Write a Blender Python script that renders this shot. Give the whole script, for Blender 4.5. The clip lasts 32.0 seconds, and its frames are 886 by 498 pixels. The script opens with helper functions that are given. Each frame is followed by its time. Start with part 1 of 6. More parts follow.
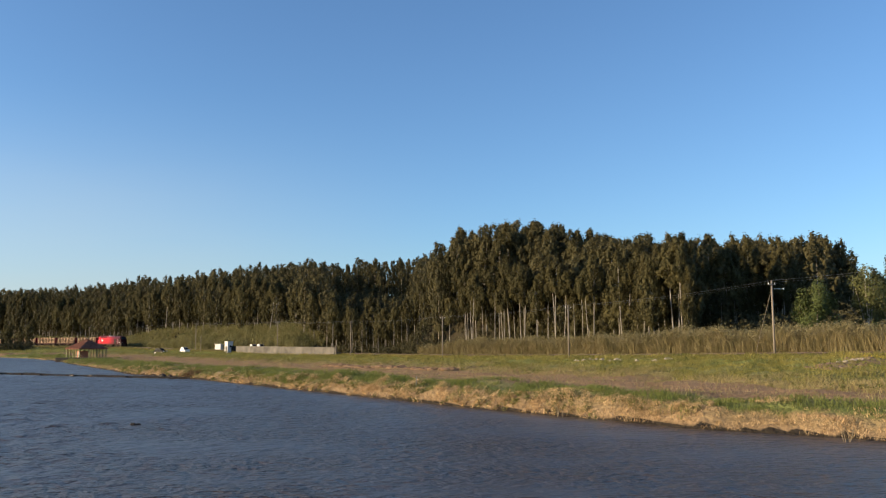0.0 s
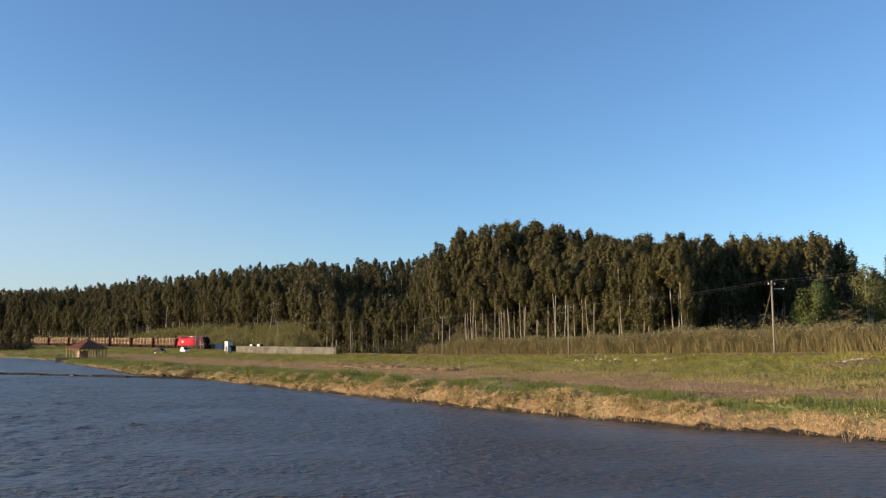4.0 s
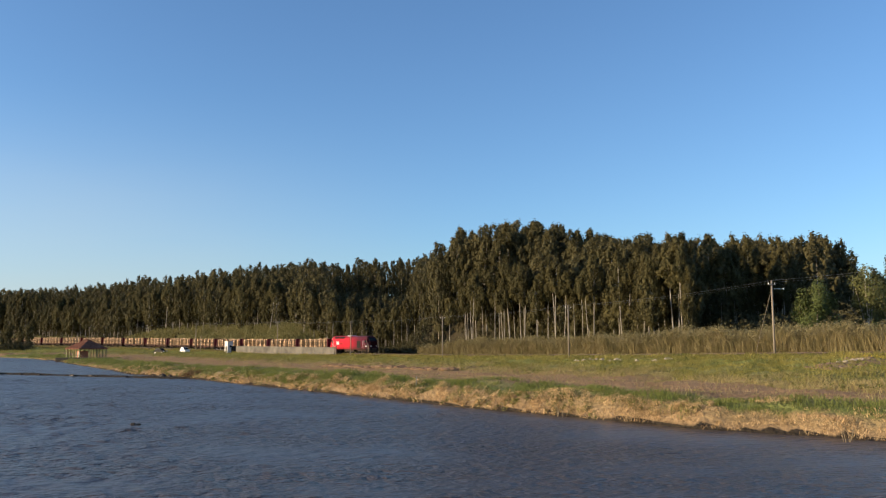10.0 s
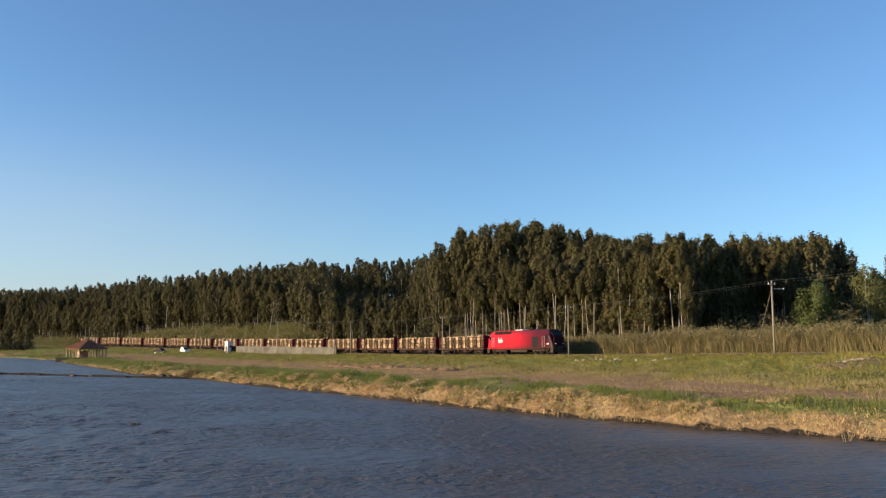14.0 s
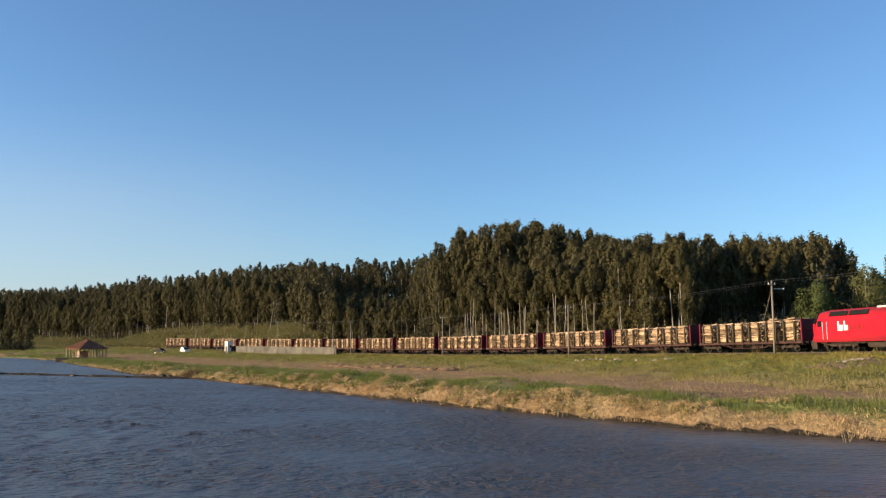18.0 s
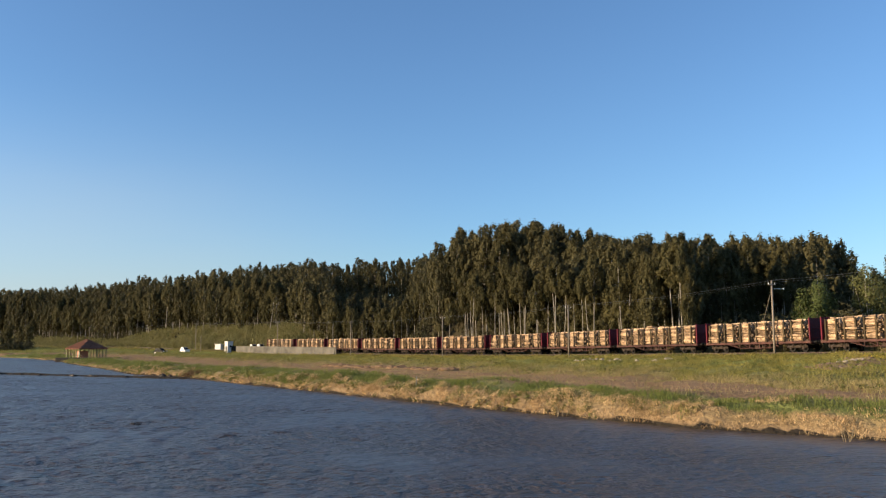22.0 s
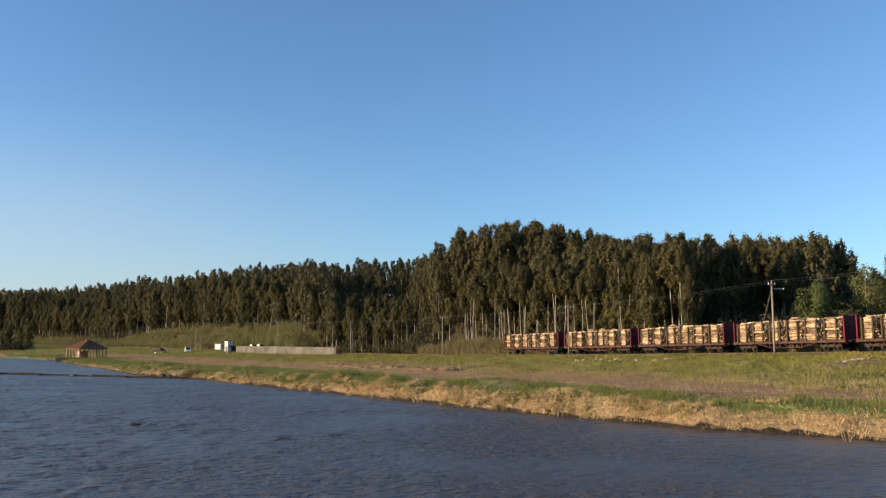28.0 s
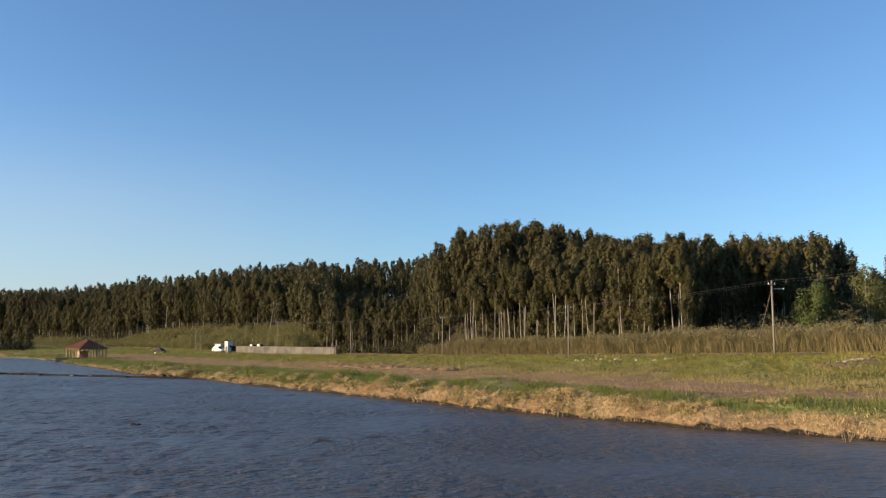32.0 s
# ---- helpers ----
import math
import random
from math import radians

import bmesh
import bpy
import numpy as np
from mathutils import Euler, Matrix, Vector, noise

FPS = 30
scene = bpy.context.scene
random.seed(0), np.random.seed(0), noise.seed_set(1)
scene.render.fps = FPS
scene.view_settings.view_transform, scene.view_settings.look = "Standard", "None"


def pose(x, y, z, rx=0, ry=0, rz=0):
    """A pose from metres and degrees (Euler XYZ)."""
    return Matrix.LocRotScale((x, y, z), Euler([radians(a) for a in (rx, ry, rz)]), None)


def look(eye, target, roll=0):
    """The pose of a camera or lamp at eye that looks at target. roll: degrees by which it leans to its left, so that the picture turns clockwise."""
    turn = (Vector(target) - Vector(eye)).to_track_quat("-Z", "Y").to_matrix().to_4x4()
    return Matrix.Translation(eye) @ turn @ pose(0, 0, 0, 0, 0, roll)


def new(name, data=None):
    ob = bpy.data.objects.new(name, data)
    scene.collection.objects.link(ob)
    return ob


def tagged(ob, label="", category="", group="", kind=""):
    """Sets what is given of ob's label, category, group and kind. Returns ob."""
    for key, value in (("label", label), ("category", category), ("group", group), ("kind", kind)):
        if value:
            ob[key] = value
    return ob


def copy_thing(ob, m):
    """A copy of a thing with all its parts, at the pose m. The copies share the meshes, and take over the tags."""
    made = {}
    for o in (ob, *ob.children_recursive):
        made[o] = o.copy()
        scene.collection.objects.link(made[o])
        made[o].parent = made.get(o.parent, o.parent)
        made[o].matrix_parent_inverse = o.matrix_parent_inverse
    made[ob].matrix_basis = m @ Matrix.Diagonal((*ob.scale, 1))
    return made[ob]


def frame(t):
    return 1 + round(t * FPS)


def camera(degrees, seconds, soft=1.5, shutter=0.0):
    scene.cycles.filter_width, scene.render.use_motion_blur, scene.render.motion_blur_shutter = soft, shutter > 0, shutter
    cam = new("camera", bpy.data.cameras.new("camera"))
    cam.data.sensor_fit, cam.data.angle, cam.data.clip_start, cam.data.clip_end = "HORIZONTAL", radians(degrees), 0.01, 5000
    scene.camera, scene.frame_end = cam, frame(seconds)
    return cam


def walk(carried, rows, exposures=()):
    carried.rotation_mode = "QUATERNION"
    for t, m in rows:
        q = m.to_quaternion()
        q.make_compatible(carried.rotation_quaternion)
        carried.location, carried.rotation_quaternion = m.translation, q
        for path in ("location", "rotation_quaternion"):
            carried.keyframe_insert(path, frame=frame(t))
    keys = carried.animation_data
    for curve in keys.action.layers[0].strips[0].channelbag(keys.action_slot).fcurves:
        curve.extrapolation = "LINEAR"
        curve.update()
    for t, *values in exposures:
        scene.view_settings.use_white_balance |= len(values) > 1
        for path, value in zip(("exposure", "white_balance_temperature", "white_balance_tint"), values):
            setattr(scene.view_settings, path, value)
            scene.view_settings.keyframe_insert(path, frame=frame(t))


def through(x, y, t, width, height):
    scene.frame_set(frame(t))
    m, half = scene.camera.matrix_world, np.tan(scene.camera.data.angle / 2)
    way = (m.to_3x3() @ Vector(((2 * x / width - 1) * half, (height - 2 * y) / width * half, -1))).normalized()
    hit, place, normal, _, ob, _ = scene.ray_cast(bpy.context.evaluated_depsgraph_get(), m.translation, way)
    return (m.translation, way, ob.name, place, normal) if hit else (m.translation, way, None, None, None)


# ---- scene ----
# ---- the camera ----
# It stands on the near embankment, 4 m over the water, and looks along +Y, tilted up a little.
FOCAL, EYE_Z, TILT = 1450.0, 4.0, math.degrees(math.atan(169.0 / 1450.0))
SECONDS = 32.0
cam = camera(2 * math.degrees(math.atan(784.0 / FOCAL)), SECONDS, soft=1.25)
STAND = pose(0, 0, EYE_Z, 90 + TILT, 0, 0)
walk(cam, [(0, STAND), (SECONDS, STAND)])

# ---- sky, sun, exposure ----
SUN_HEIGHT, SUN_FROM = 14.0, 257.0  # degrees over the horizon; compass bearing of the sun (0 = +Y, 90 = +X)
world = bpy.data.worlds.new("sky")
scene.world = world
world.use_nodes = True
wn = world.node_tree
wn.nodes.clear()
sky = wn.nodes.new("ShaderNodeTexSky")
sky.sky_type, sky.sun_disc = "NISHITA", False
sky.sun_elevation, sky.sun_rotation = radians(SUN_HEIGHT), radians(SUN_FROM)
sky.altitude, sky.air_density, sky.dust_density, sky.ozone_density = 0, 1.0, 0.6, 4.6
back = wn.nodes.new("ShaderNodeBackground")
back.inputs["Strength"].default_value = 0.134
wout = wn.nodes.new("ShaderNodeOutputWorld")
# faint high haze drawn out by the wind
spot = wn.nodes.new("ShaderNodeTexCoord")
drawn = wn.nodes.new("ShaderNodeMapping")
drawn.inputs["Scale"].default_value, drawn.inputs["Rotation"].default_value = (1.6, 1.6, 9.0), (0, radians(-9), 0)
veil = wn.nodes.new("ShaderNodeTexNoise")
veil.inputs["Scale"].default_value, veil.inputs["Detail"].default_value = 1.6, 6
streak = wn.nodes.new("ShaderNodeMapRange")
streak.inputs["From Min"].default_value, streak.inputs["From Max"].default_value = 0.35, 0.70
streak.inputs["To Min"].default_value, streak.inputs["To Max"].default_value = 0.75, 1.0
axes = wn.nodes.new("ShaderNodeSeparateXYZ")
low_down = wn.nodes.new("ShaderNodeMapRange")  # thickest at the horizon
low_down.interpolation_type = "SMOOTHSTEP"
low_down.inputs["From Min"].default_value, low_down.inputs["From Max"].default_value, low_down.inputs["To Max"].default_value = 0.30, 0.02, 0.62
sunward = wn.nodes.new("ShaderNodeMapRange")  # and towards the sun
sunward.interpolation_type = "SMOOTHSTEP"
sunward.inputs["From Min"].default_value, sunward.inputs["From Max"].default_value = 0.08, -0.48
blend = wn.nodes.new("ShaderNodeMix")
blend.data_type = "RGBA"
blend.inputs[7].default_value = (2.75, 3.1, 3.35, 1)
wn.links.new(spot.outputs["Generated"], drawn.inputs[0])
wn.links.new(spot.outputs["Generated"], axes.inputs[0])
wn.links.new(drawn.outputs[0], veil.inputs["Vector"])
wn.links.new(veil.outputs["Fac"], streak.inputs["Value"])
wn.links.new(axes.outputs["Z"], low_down.inputs["Value"])
wn.links.new(axes.outputs["X"], sunward.inputs["Value"])
haze = streak.outputs[0]
for more in (low_down, sunward):
    times_ = wn.nodes.new("ShaderNodeMath")
    times_.operation = "MULTIPLY"
    wn.links.new(haze, times_.inputs[0])
    wn.links.new(more.outputs[0], times_.inputs[1])
    haze = times_.outputs[0]
wn.links.new(haze, blend.inputs["Factor"])
wn.links.new(sky.outputs[0], blend.inputs[6])
wn.links.new(blend.outputs[2], back.inputs[0])
wn.links.new(back.outputs[0], wout.inputs[0])

sun = new("sun", bpy.data.lights.new("sun", "SUN"))
sun.data.energy, sun.data.angle, sun.data.color = 5.0, radians(0.5), (1.0, 0.76, 0.47)
toward = Vector((math.sin(radians(SUN_FROM)), math.cos(radians(SUN_FROM)), math.tan(radians(SUN_HEIGHT))))
sun.matrix_basis = look(toward * 100, (0, 0, 0))
scene.view_settings.exposure = 0.65


# ---- materials ----
def material(name, low, high, rough=0.8, metal=0.0, scale=3.0, fine=30.0, bump=0.2, depth=0.02, per_object=0.0, per_island=0.0,
             stretch=(1, 1, 1), spec=0.3, world_space=False):
    """A surface that wanders between two colours at two scales, with fine relief and, if wanted, a tint for each object or piece."""
    m = bpy.data.materials.new(name)
    m.use_nodes = True
    t = m.node_tree
    n, link = t.nodes, t.links.new
    bsdf = n["Principled BSDF"]
    bsdf.inputs["Roughness"].default_value = rough
    bsdf.inputs["Metallic"].default_value = metal
    bsdf.inputs["Specular IOR Level"].default_value = spec
    where = n.new("ShaderNodeNewGeometry").outputs["Position"] if world_space else n.new("ShaderNodeTexCoord").outputs["Object"]
    mapping = n.new("ShaderNodeMapping")
    mapping.inputs["Scale"].default_value = stretch
    link(where, mapping.inputs["Vector"])
    big, small = n.new("ShaderNodeTexNoise"), n.new("ShaderNodeTexNoise")
    for node, sc in ((big, scale), (small, fine)):
        node.inputs["Scale"].default_value = sc
        node.inputs["Detail"].default_value = 4
        link(mapping.outputs[0], node.inputs["Vector"])
    mix = n.new("ShaderNodeMath")
    mix.operation = "MULTIPLY_ADD"
    mix.inputs[1].default_value = 0.4
    link(small.outputs["Fac"], mix.inputs[0])
    half = n.new("ShaderNodeMath")
    half.operation = "MULTIPLY"
    half.inputs[1].default_value = 0.6
    link(big.outputs["Fac"], half.inputs[0])
    link(half.outputs[0], mix.inputs[2])
    ramp = n.new("ShaderNodeValToRGB")
    ramp.color_ramp.elements[0].position, ramp.color_ramp.elements[1].position = 0.34, 0.66
    ramp.color_ramp.elements[0].color, ramp.color_ramp.elements[1].color = (*low, 1), (*high, 1)
    link(mix.outputs[0], ramp.inputs[0])
    colour = ramp.outputs[0]
    for amount, node, socket in ((per_object, "ShaderNodeObjectInfo", "Random"), (per_island, "ShaderNodeNewGeometry", "Random Per Island")):
        if amount:
            span = n.new("ShaderNodeMapRange")
            span.inputs["To Min"].default_value, span.inputs["To Max"].default_value = 1 - amount, 1 + amount
            link(n.new(node).outputs[socket], span.inputs["Value"])
            hsv = n.new("ShaderNodeHueSaturation")
            link(span.outputs[0], hsv.inputs["Value"])
            link(colour, hsv.inputs["Color"])
            colour = hsv.outputs[0]
    link(colour, bsdf.inputs["Base Color"])
    if bump:
        relief = n.new("ShaderNodeBump")
        relief.inputs["Strength"].default_value, relief.inputs["Distance"].default_value = bump, depth
        link(small.outputs["Fac"], relief.inputs["Height"])
        link(relief.outputs[0], bsdf.inputs["Normal"])
    return m


def leafy(name, low, high, through=0.25, per_object=0.0, per_island=0.25, scale=0.25):
    """Foliage: a matt leaf that lets part of the light through."""
    m = material(name, low, high, rough=0.65, scale=scale, fine=1.3, bump=0, per_object=per_object, per_island=per_island, spec=0.12)
    t = m.node_tree
    bsdf = t.nodes["Principled BSDF"]
    glow = t.nodes.new("ShaderNodeBsdfTranslucent")
    both = t.nodes.new("ShaderNodeMixShader")
    both.inputs[0].default_value = through
    t.links.new(bsdf.inputs["Base Color"].links[0].from_socket, glow.inputs[0])
    t.links.new(bsdf.outputs[0], both.inputs[1])
    t.links.new(glow.outputs[0], both.inputs[2])
    t.links.new(both.outputs[0], t.nodes["Material Output"].inputs[0])
    return m


M = {
    "leaf": leafy("eucalyptus_leaf", (0.053, 0.049, 0.020), (0.123, 0.108, 0.046), through=0.34, per_object=0.25, per_island=0.18),
    "leaf_far": leafy("far_leaf", (0.055, 0.051, 0.023), (0.127, 0.112, 0.052), through=0.34, per_island=0.2, scale=0.06),
    "willow": leafy("willow_leaf", (0.060, 0.080, 0.026), (0.112, 0.132, 0.044), per_island=0.3),
    "willow_pale": leafy("pale_willow_leaf", (0.088, 0.094, 0.034), (0.16, 0.16, 0.058), per_island=0.3),
    "scrub": leafy("scrub_leaf", (0.145, 0.145, 0.055), (0.275, 0.245, 0.105), per_island=0.2),
    "reed": leafy("reed_leaf", (0.135, 0.118, 0.052), (0.29, 0.235, 0.118), per_island=0.25, scale=0.5),
    "plume": leafy("reed_plume", (0.15, 0.135, 0.066), (0.28, 0.24, 0.125), per_island=0.3),
    "straw": leafy("dry_straw", (0.34, 0.225, 0.105), (0.72, 0.515, 0.275), through=0.15, per_island=0.5, scale=0.5),
    "grass": leafy("green_grass", (0.105, 0.138, 0.034), (0.235, 0.245, 0.07), per_island=0.2, scale=0.45),
    "slope": leafy("slope_grass", (0.118, 0.130, 0.031), (0.36, 0.30, 0.088), per_island=0.2, scale=0.45),
    "under": leafy("undergrowth_leaf", (0.046, 0.043, 0.021), (0.100, 0.090, 0.044), through=0.15, per_island=0.25),
    "meadow": leafy("meadow_grass", (0.18, 0.165, 0.06), (0.40, 0.315, 0.145), per_island=0.2, scale=0.25),
    "weed": leafy("weed_leaf", (0.095, 0.110, 0.030), (0.23, 0.215, 0.064), per_island=0.2, scale=0.6),
    "dead": leafy("dead_sedge", (0.17, 0.10, 0.05), (0.38, 0.24, 0.13), through=0.2, per_island=0.3),
    "flower": leafy("yellow_flower", (0.33, 0.24, 0.03), (0.50, 0.36, 0.05), per_island=0.2),
    "bark": material("pale_bark", (0.17, 0.15, 0.125), (0.50, 0.46, 0.40), scale=0.8, fine=6, per_object=0.2, stretch=(1, 1, 0.25)),
    "bark_far": material("far_bark", (0.18, 0.155, 0.12), (0.44, 0.39, 0.32), scale=0.5, fine=4, bump=0, per_island=0.25),
    "pole_wood": material("pole_wood", (0.17, 0.14, 0.11), (0.30, 0.26, 0.21), scale=2, fine=18, stretch=(1, 1, 0.1), per_object=0.15),
    "wire": material("wire_metal", (0.25, 0.25, 0.25), (0.40, 0.40, 0.40), rough=0.45, metal=0.8, bump=0),
    "ceramic": material("white_ceramic", (0.65, 0.65, 0.63), (0.8, 0.8, 0.78), rough=0.3, bump=0),
    "steel": material("track_steel", (0.045, 0.03, 0.022), (0.11, 0.08, 0.06), rough=0.65, metal=0.3),
    "ballast": material("ballast_stone", (0.040, 0.036, 0.024), (0.095, 0.082, 0.052), scale=4, fine=14, bump=0.8, depth=0.06),
    "sleeper": material("sleeper_wood", (0.05, 0.04, 0.03), (0.12, 0.10, 0.08)),
    "concrete": material("weathered_concrete", (0.055, 0.052, 0.044), (0.17, 0.155, 0.13), scale=0.45, fine=9, bump=0.2, per_object=0.12, world_space=True),
    "white": material("white_render", (0.66, 0.64, 0.60), (0.82, 0.80, 0.76), scale=1, fine=10),
    "white_paint": material("white_car_paint", (0.74, 0.74, 0.73), (0.82, 0.82, 0.81), rough=0.28, bump=0, spec=0.5),
    "dark_paint": material("dark_car_paint", (0.006, 0.006, 0.007), (0.012, 0.012, 0.013), rough=0.5, bump=0, spec=0.15),
    "glass": material("dark_glass", (0.008, 0.009, 0.010), (0.015, 0.016, 0.018), rough=0.25, bump=0, spec=0.12),
    "rubber": material("tyre_rubber", (0.015, 0.015, 0.015), (0.03, 0.03, 0.03), rough=0.9),
    "alloy": material("wheel_alloy", (0.45, 0.45, 0.46), (0.6, 0.6, 0.6), rough=0.35, metal=0.9, bump=0),
    "tile": material("clay_tile", (0.12, 0.05, 0.03), (0.23, 0.10, 0.058), scale=1.5, fine=12, per_object=0.25),
    "timber": material("brown_timber", (0.13, 0.10, 0.06), (0.26, 0.21, 0.13), scale=2, fine=16, stretch=(1, 1, 0.1)),
    "green_post": material("green_timber", (0.13, 0.14, 0.065), (0.26, 0.27, 0.13), scale=2, fine=16),
    "orange": material("orange_render", (0.50, 0.19, 0.11), (0.64, 0.27, 0.16), scale=2),
    "loco_dark": material("black_steel", (0.008, 0.008, 0.008), (0.024, 0.021, 0.018), rough=0.65, scale=2, spec=0.12),
    "loco_grey": material("underframe_grey", (0.026, 0.019, 0.015), (0.080, 0.060, 0.047), rough=0.8, scale=2, spec=0.1),
    "grille": material("grille_dark", (0.008, 0.006, 0.006), (0.022, 0.018, 0.016), rough=0.6),
    "silver": material("roof_silver", (0.55, 0.54, 0.52), (0.72, 0.71, 0.69), rough=0.4, metal=0.3),
    "white_rail": material("white_handrail", (0.70, 0.68, 0.66), (0.80, 0.79, 0.77), rough=0.4, bump=0),
    "lens": material("lamp_lens", (0.75, 0.74, 0.70), (0.85, 0.84, 0.80), rough=0.1, bump=0),
    "wagon": material("wagon_oxide", (0.036, 0.016, 0.013), (0.105, 0.046, 0.036), rough=0.75, scale=1.2, fine=10, per_object=0.2),
    "bulkhead": material("bulkhead_red", (0.045, 0.005, 0.009), (0.120, 0.012, 0.020), rough=0.6, scale=1.2, fine=9, per_object=0.25),
    "post_red": material("end_post_red", (0.10, 0.009, 0.017), (0.19, 0.017, 0.03), rough=0.6, scale=1.2, fine=9, per_object=0.25),
    "stake": material("stake_steel", (0.026, 0.017, 0.008), (0.085, 0.058, 0.024), rough=0.6, per_object=0.25),
    "log": material("peeled_log", (0.075, 0.040, 0.022), (0.64, 0.445, 0.275), rough=0.8, scale=3.0, fine=12, per_island=0.5, stretch=(0.6, 1, 1)),
    "rock": material("bank_rock", (0.28, 0.235, 0.19), (0.52, 0.45, 0.37), scale=1.2, fine=8, bump=0.7, depth=0.08),
    "soil": material("bare_soil", (0.19, 0.115, 0.06), (0.33, 0.21, 0.115), scale=1.2, fine=9, bump=0.7, depth=0.06, per_island=0.25),
    "letter_red": material("faded_marking_red", (0.27, 0.010, 0.013), (0.33, 0.014, 0.016), rough=0.4, bump=0),
    "rubble": material("pink_rubble", (0.15, 0.098, 0.066), (0.30, 0.205, 0.145), scale=1.5, fine=9, bump=0.6, depth=0.05, per_island=0.25),
    # wet mud of the dyke, and the shade colour along the pavilion's terrace edge
    "mud": material("mud_and_shade", (0.025, 0.02, 0.016), (0.06, 0.05, 0.04), rough=0.6, scale=1, fine=8),
}


def red_livery():
    """Fire-engine red that fades into crimson towards the leading half and is almost black at its cab, with grime and soot."""
    m = material("red_livery", (0.52, 0.010, 0.026), (0.62, 0.018, 0.034), rough=0.42, scale=0.8, fine=12, bump=0.05, spec=0.12)
    t = m.node_tree
    n, link = t.nodes, t.links.new
    split = n.new("ShaderNodeSeparateXYZ")
    link(n.new("ShaderNodeTexCoord").outputs["Object"], split.inputs[0])
    fade = n.new("ShaderNodeMapRange")
    fade.interpolation_type = "SMOOTHSTEP"
    fade.inputs["From Min"].default_value, fade.inputs["From Max"].default_value = -3.5, 6.5
    link(split.outputs["X"], fade.inputs["Value"])
    mix = n.new("ShaderNodeMix")
    mix.data_type = "RGBA"
    bsdf = n["Principled BSDF"]
    link(fade.outputs[0], mix.inputs["Factor"])
    link(bsdf.inputs["Base Color"].links[0].from_socket, mix.inputs[6])
    mix.inputs[7].default_value = (0.075, 0.004, 0.013, 1)
    # almost black round the leading cab
    nose = n.new("ShaderNodeMapRange")
    nose.interpolation_type = "SMOOTHSTEP"
    nose.inputs["From Min"].default_value, nose.inputs["From Max"].default_value = 8.0, 10.3
    link(split.outputs["X"], nose.inputs["Value"])
    dark_end = n.new("ShaderNodeMix")
    dark_end.data_type = "RGBA"
    link(nose.outputs[0], dark_end.inputs["Factor"])
    link(mix.outputs[2], dark_end.inputs[6])
    dark_end.inputs[7].default_value = (0.022, 0.002, 0.005, 1)
    # road grime along the sills and exhaust soot on the roof
    dirt = n.new("ShaderNodeTexNoise")
    dirt.inputs["Scale"].default_value, dirt.inputs["Detail"].default_value = 1.1, 5
    grime = n.new("ShaderNodeMapRange")
    grime.interpolation_type = "SMOOTHSTEP"
    grime.inputs["From Min"].default_value, grime.inputs["From Max"].default_value = 1.9, 1.1
    grime.inputs["To Max"].default_value = 0.85
    soot = n.new("ShaderNodeMapRange")
    soot.inputs["From Min"].default_value, soot.inputs["From Max"].default_value = 3.3, 3.9
    soot.inputs["To Max"].default_value = 0.75
    both = n.new("ShaderNodeMath")
    both.operation = "ADD"
    worn = n.new("ShaderNodeMath")
    worn.operation, worn.use_clamp = "MULTIPLY", True
    link(split.outputs["Z"], grime.inputs["Value"])
    link(split.outputs["Z"], soot.inputs["Value"])
    link(grime.outputs[0], both.inputs[0])
    link(soot.outputs[0], both.inputs[1])
    link(both.outputs[0], worn.inputs[0])
    strong = n.new("ShaderNodeMapRange")
    strong.inputs["From Min"].default_value, strong.inputs["From Max"].default_value, strong.inputs["To Min"].default_value = 0.3, 0.65, 0.35
    link(dirt.outputs["Fac"], strong.inputs["Value"])
    link(strong.outputs[0], worn.inputs[1])
    dirty = n.new("ShaderNodeMix")
    dirty.data_type = "RGBA"
    link(worn.outputs[0], dirty.inputs["Factor"])
    link(dark_end.outputs[2], dirty.inputs[6])
    dirty.inputs[7].default_value = (0.045, 0.018, 0.016, 1)
    link(dirty.outputs[2], bsdf.inputs["Base Color"])
    return m


M["red"] = red_livery()


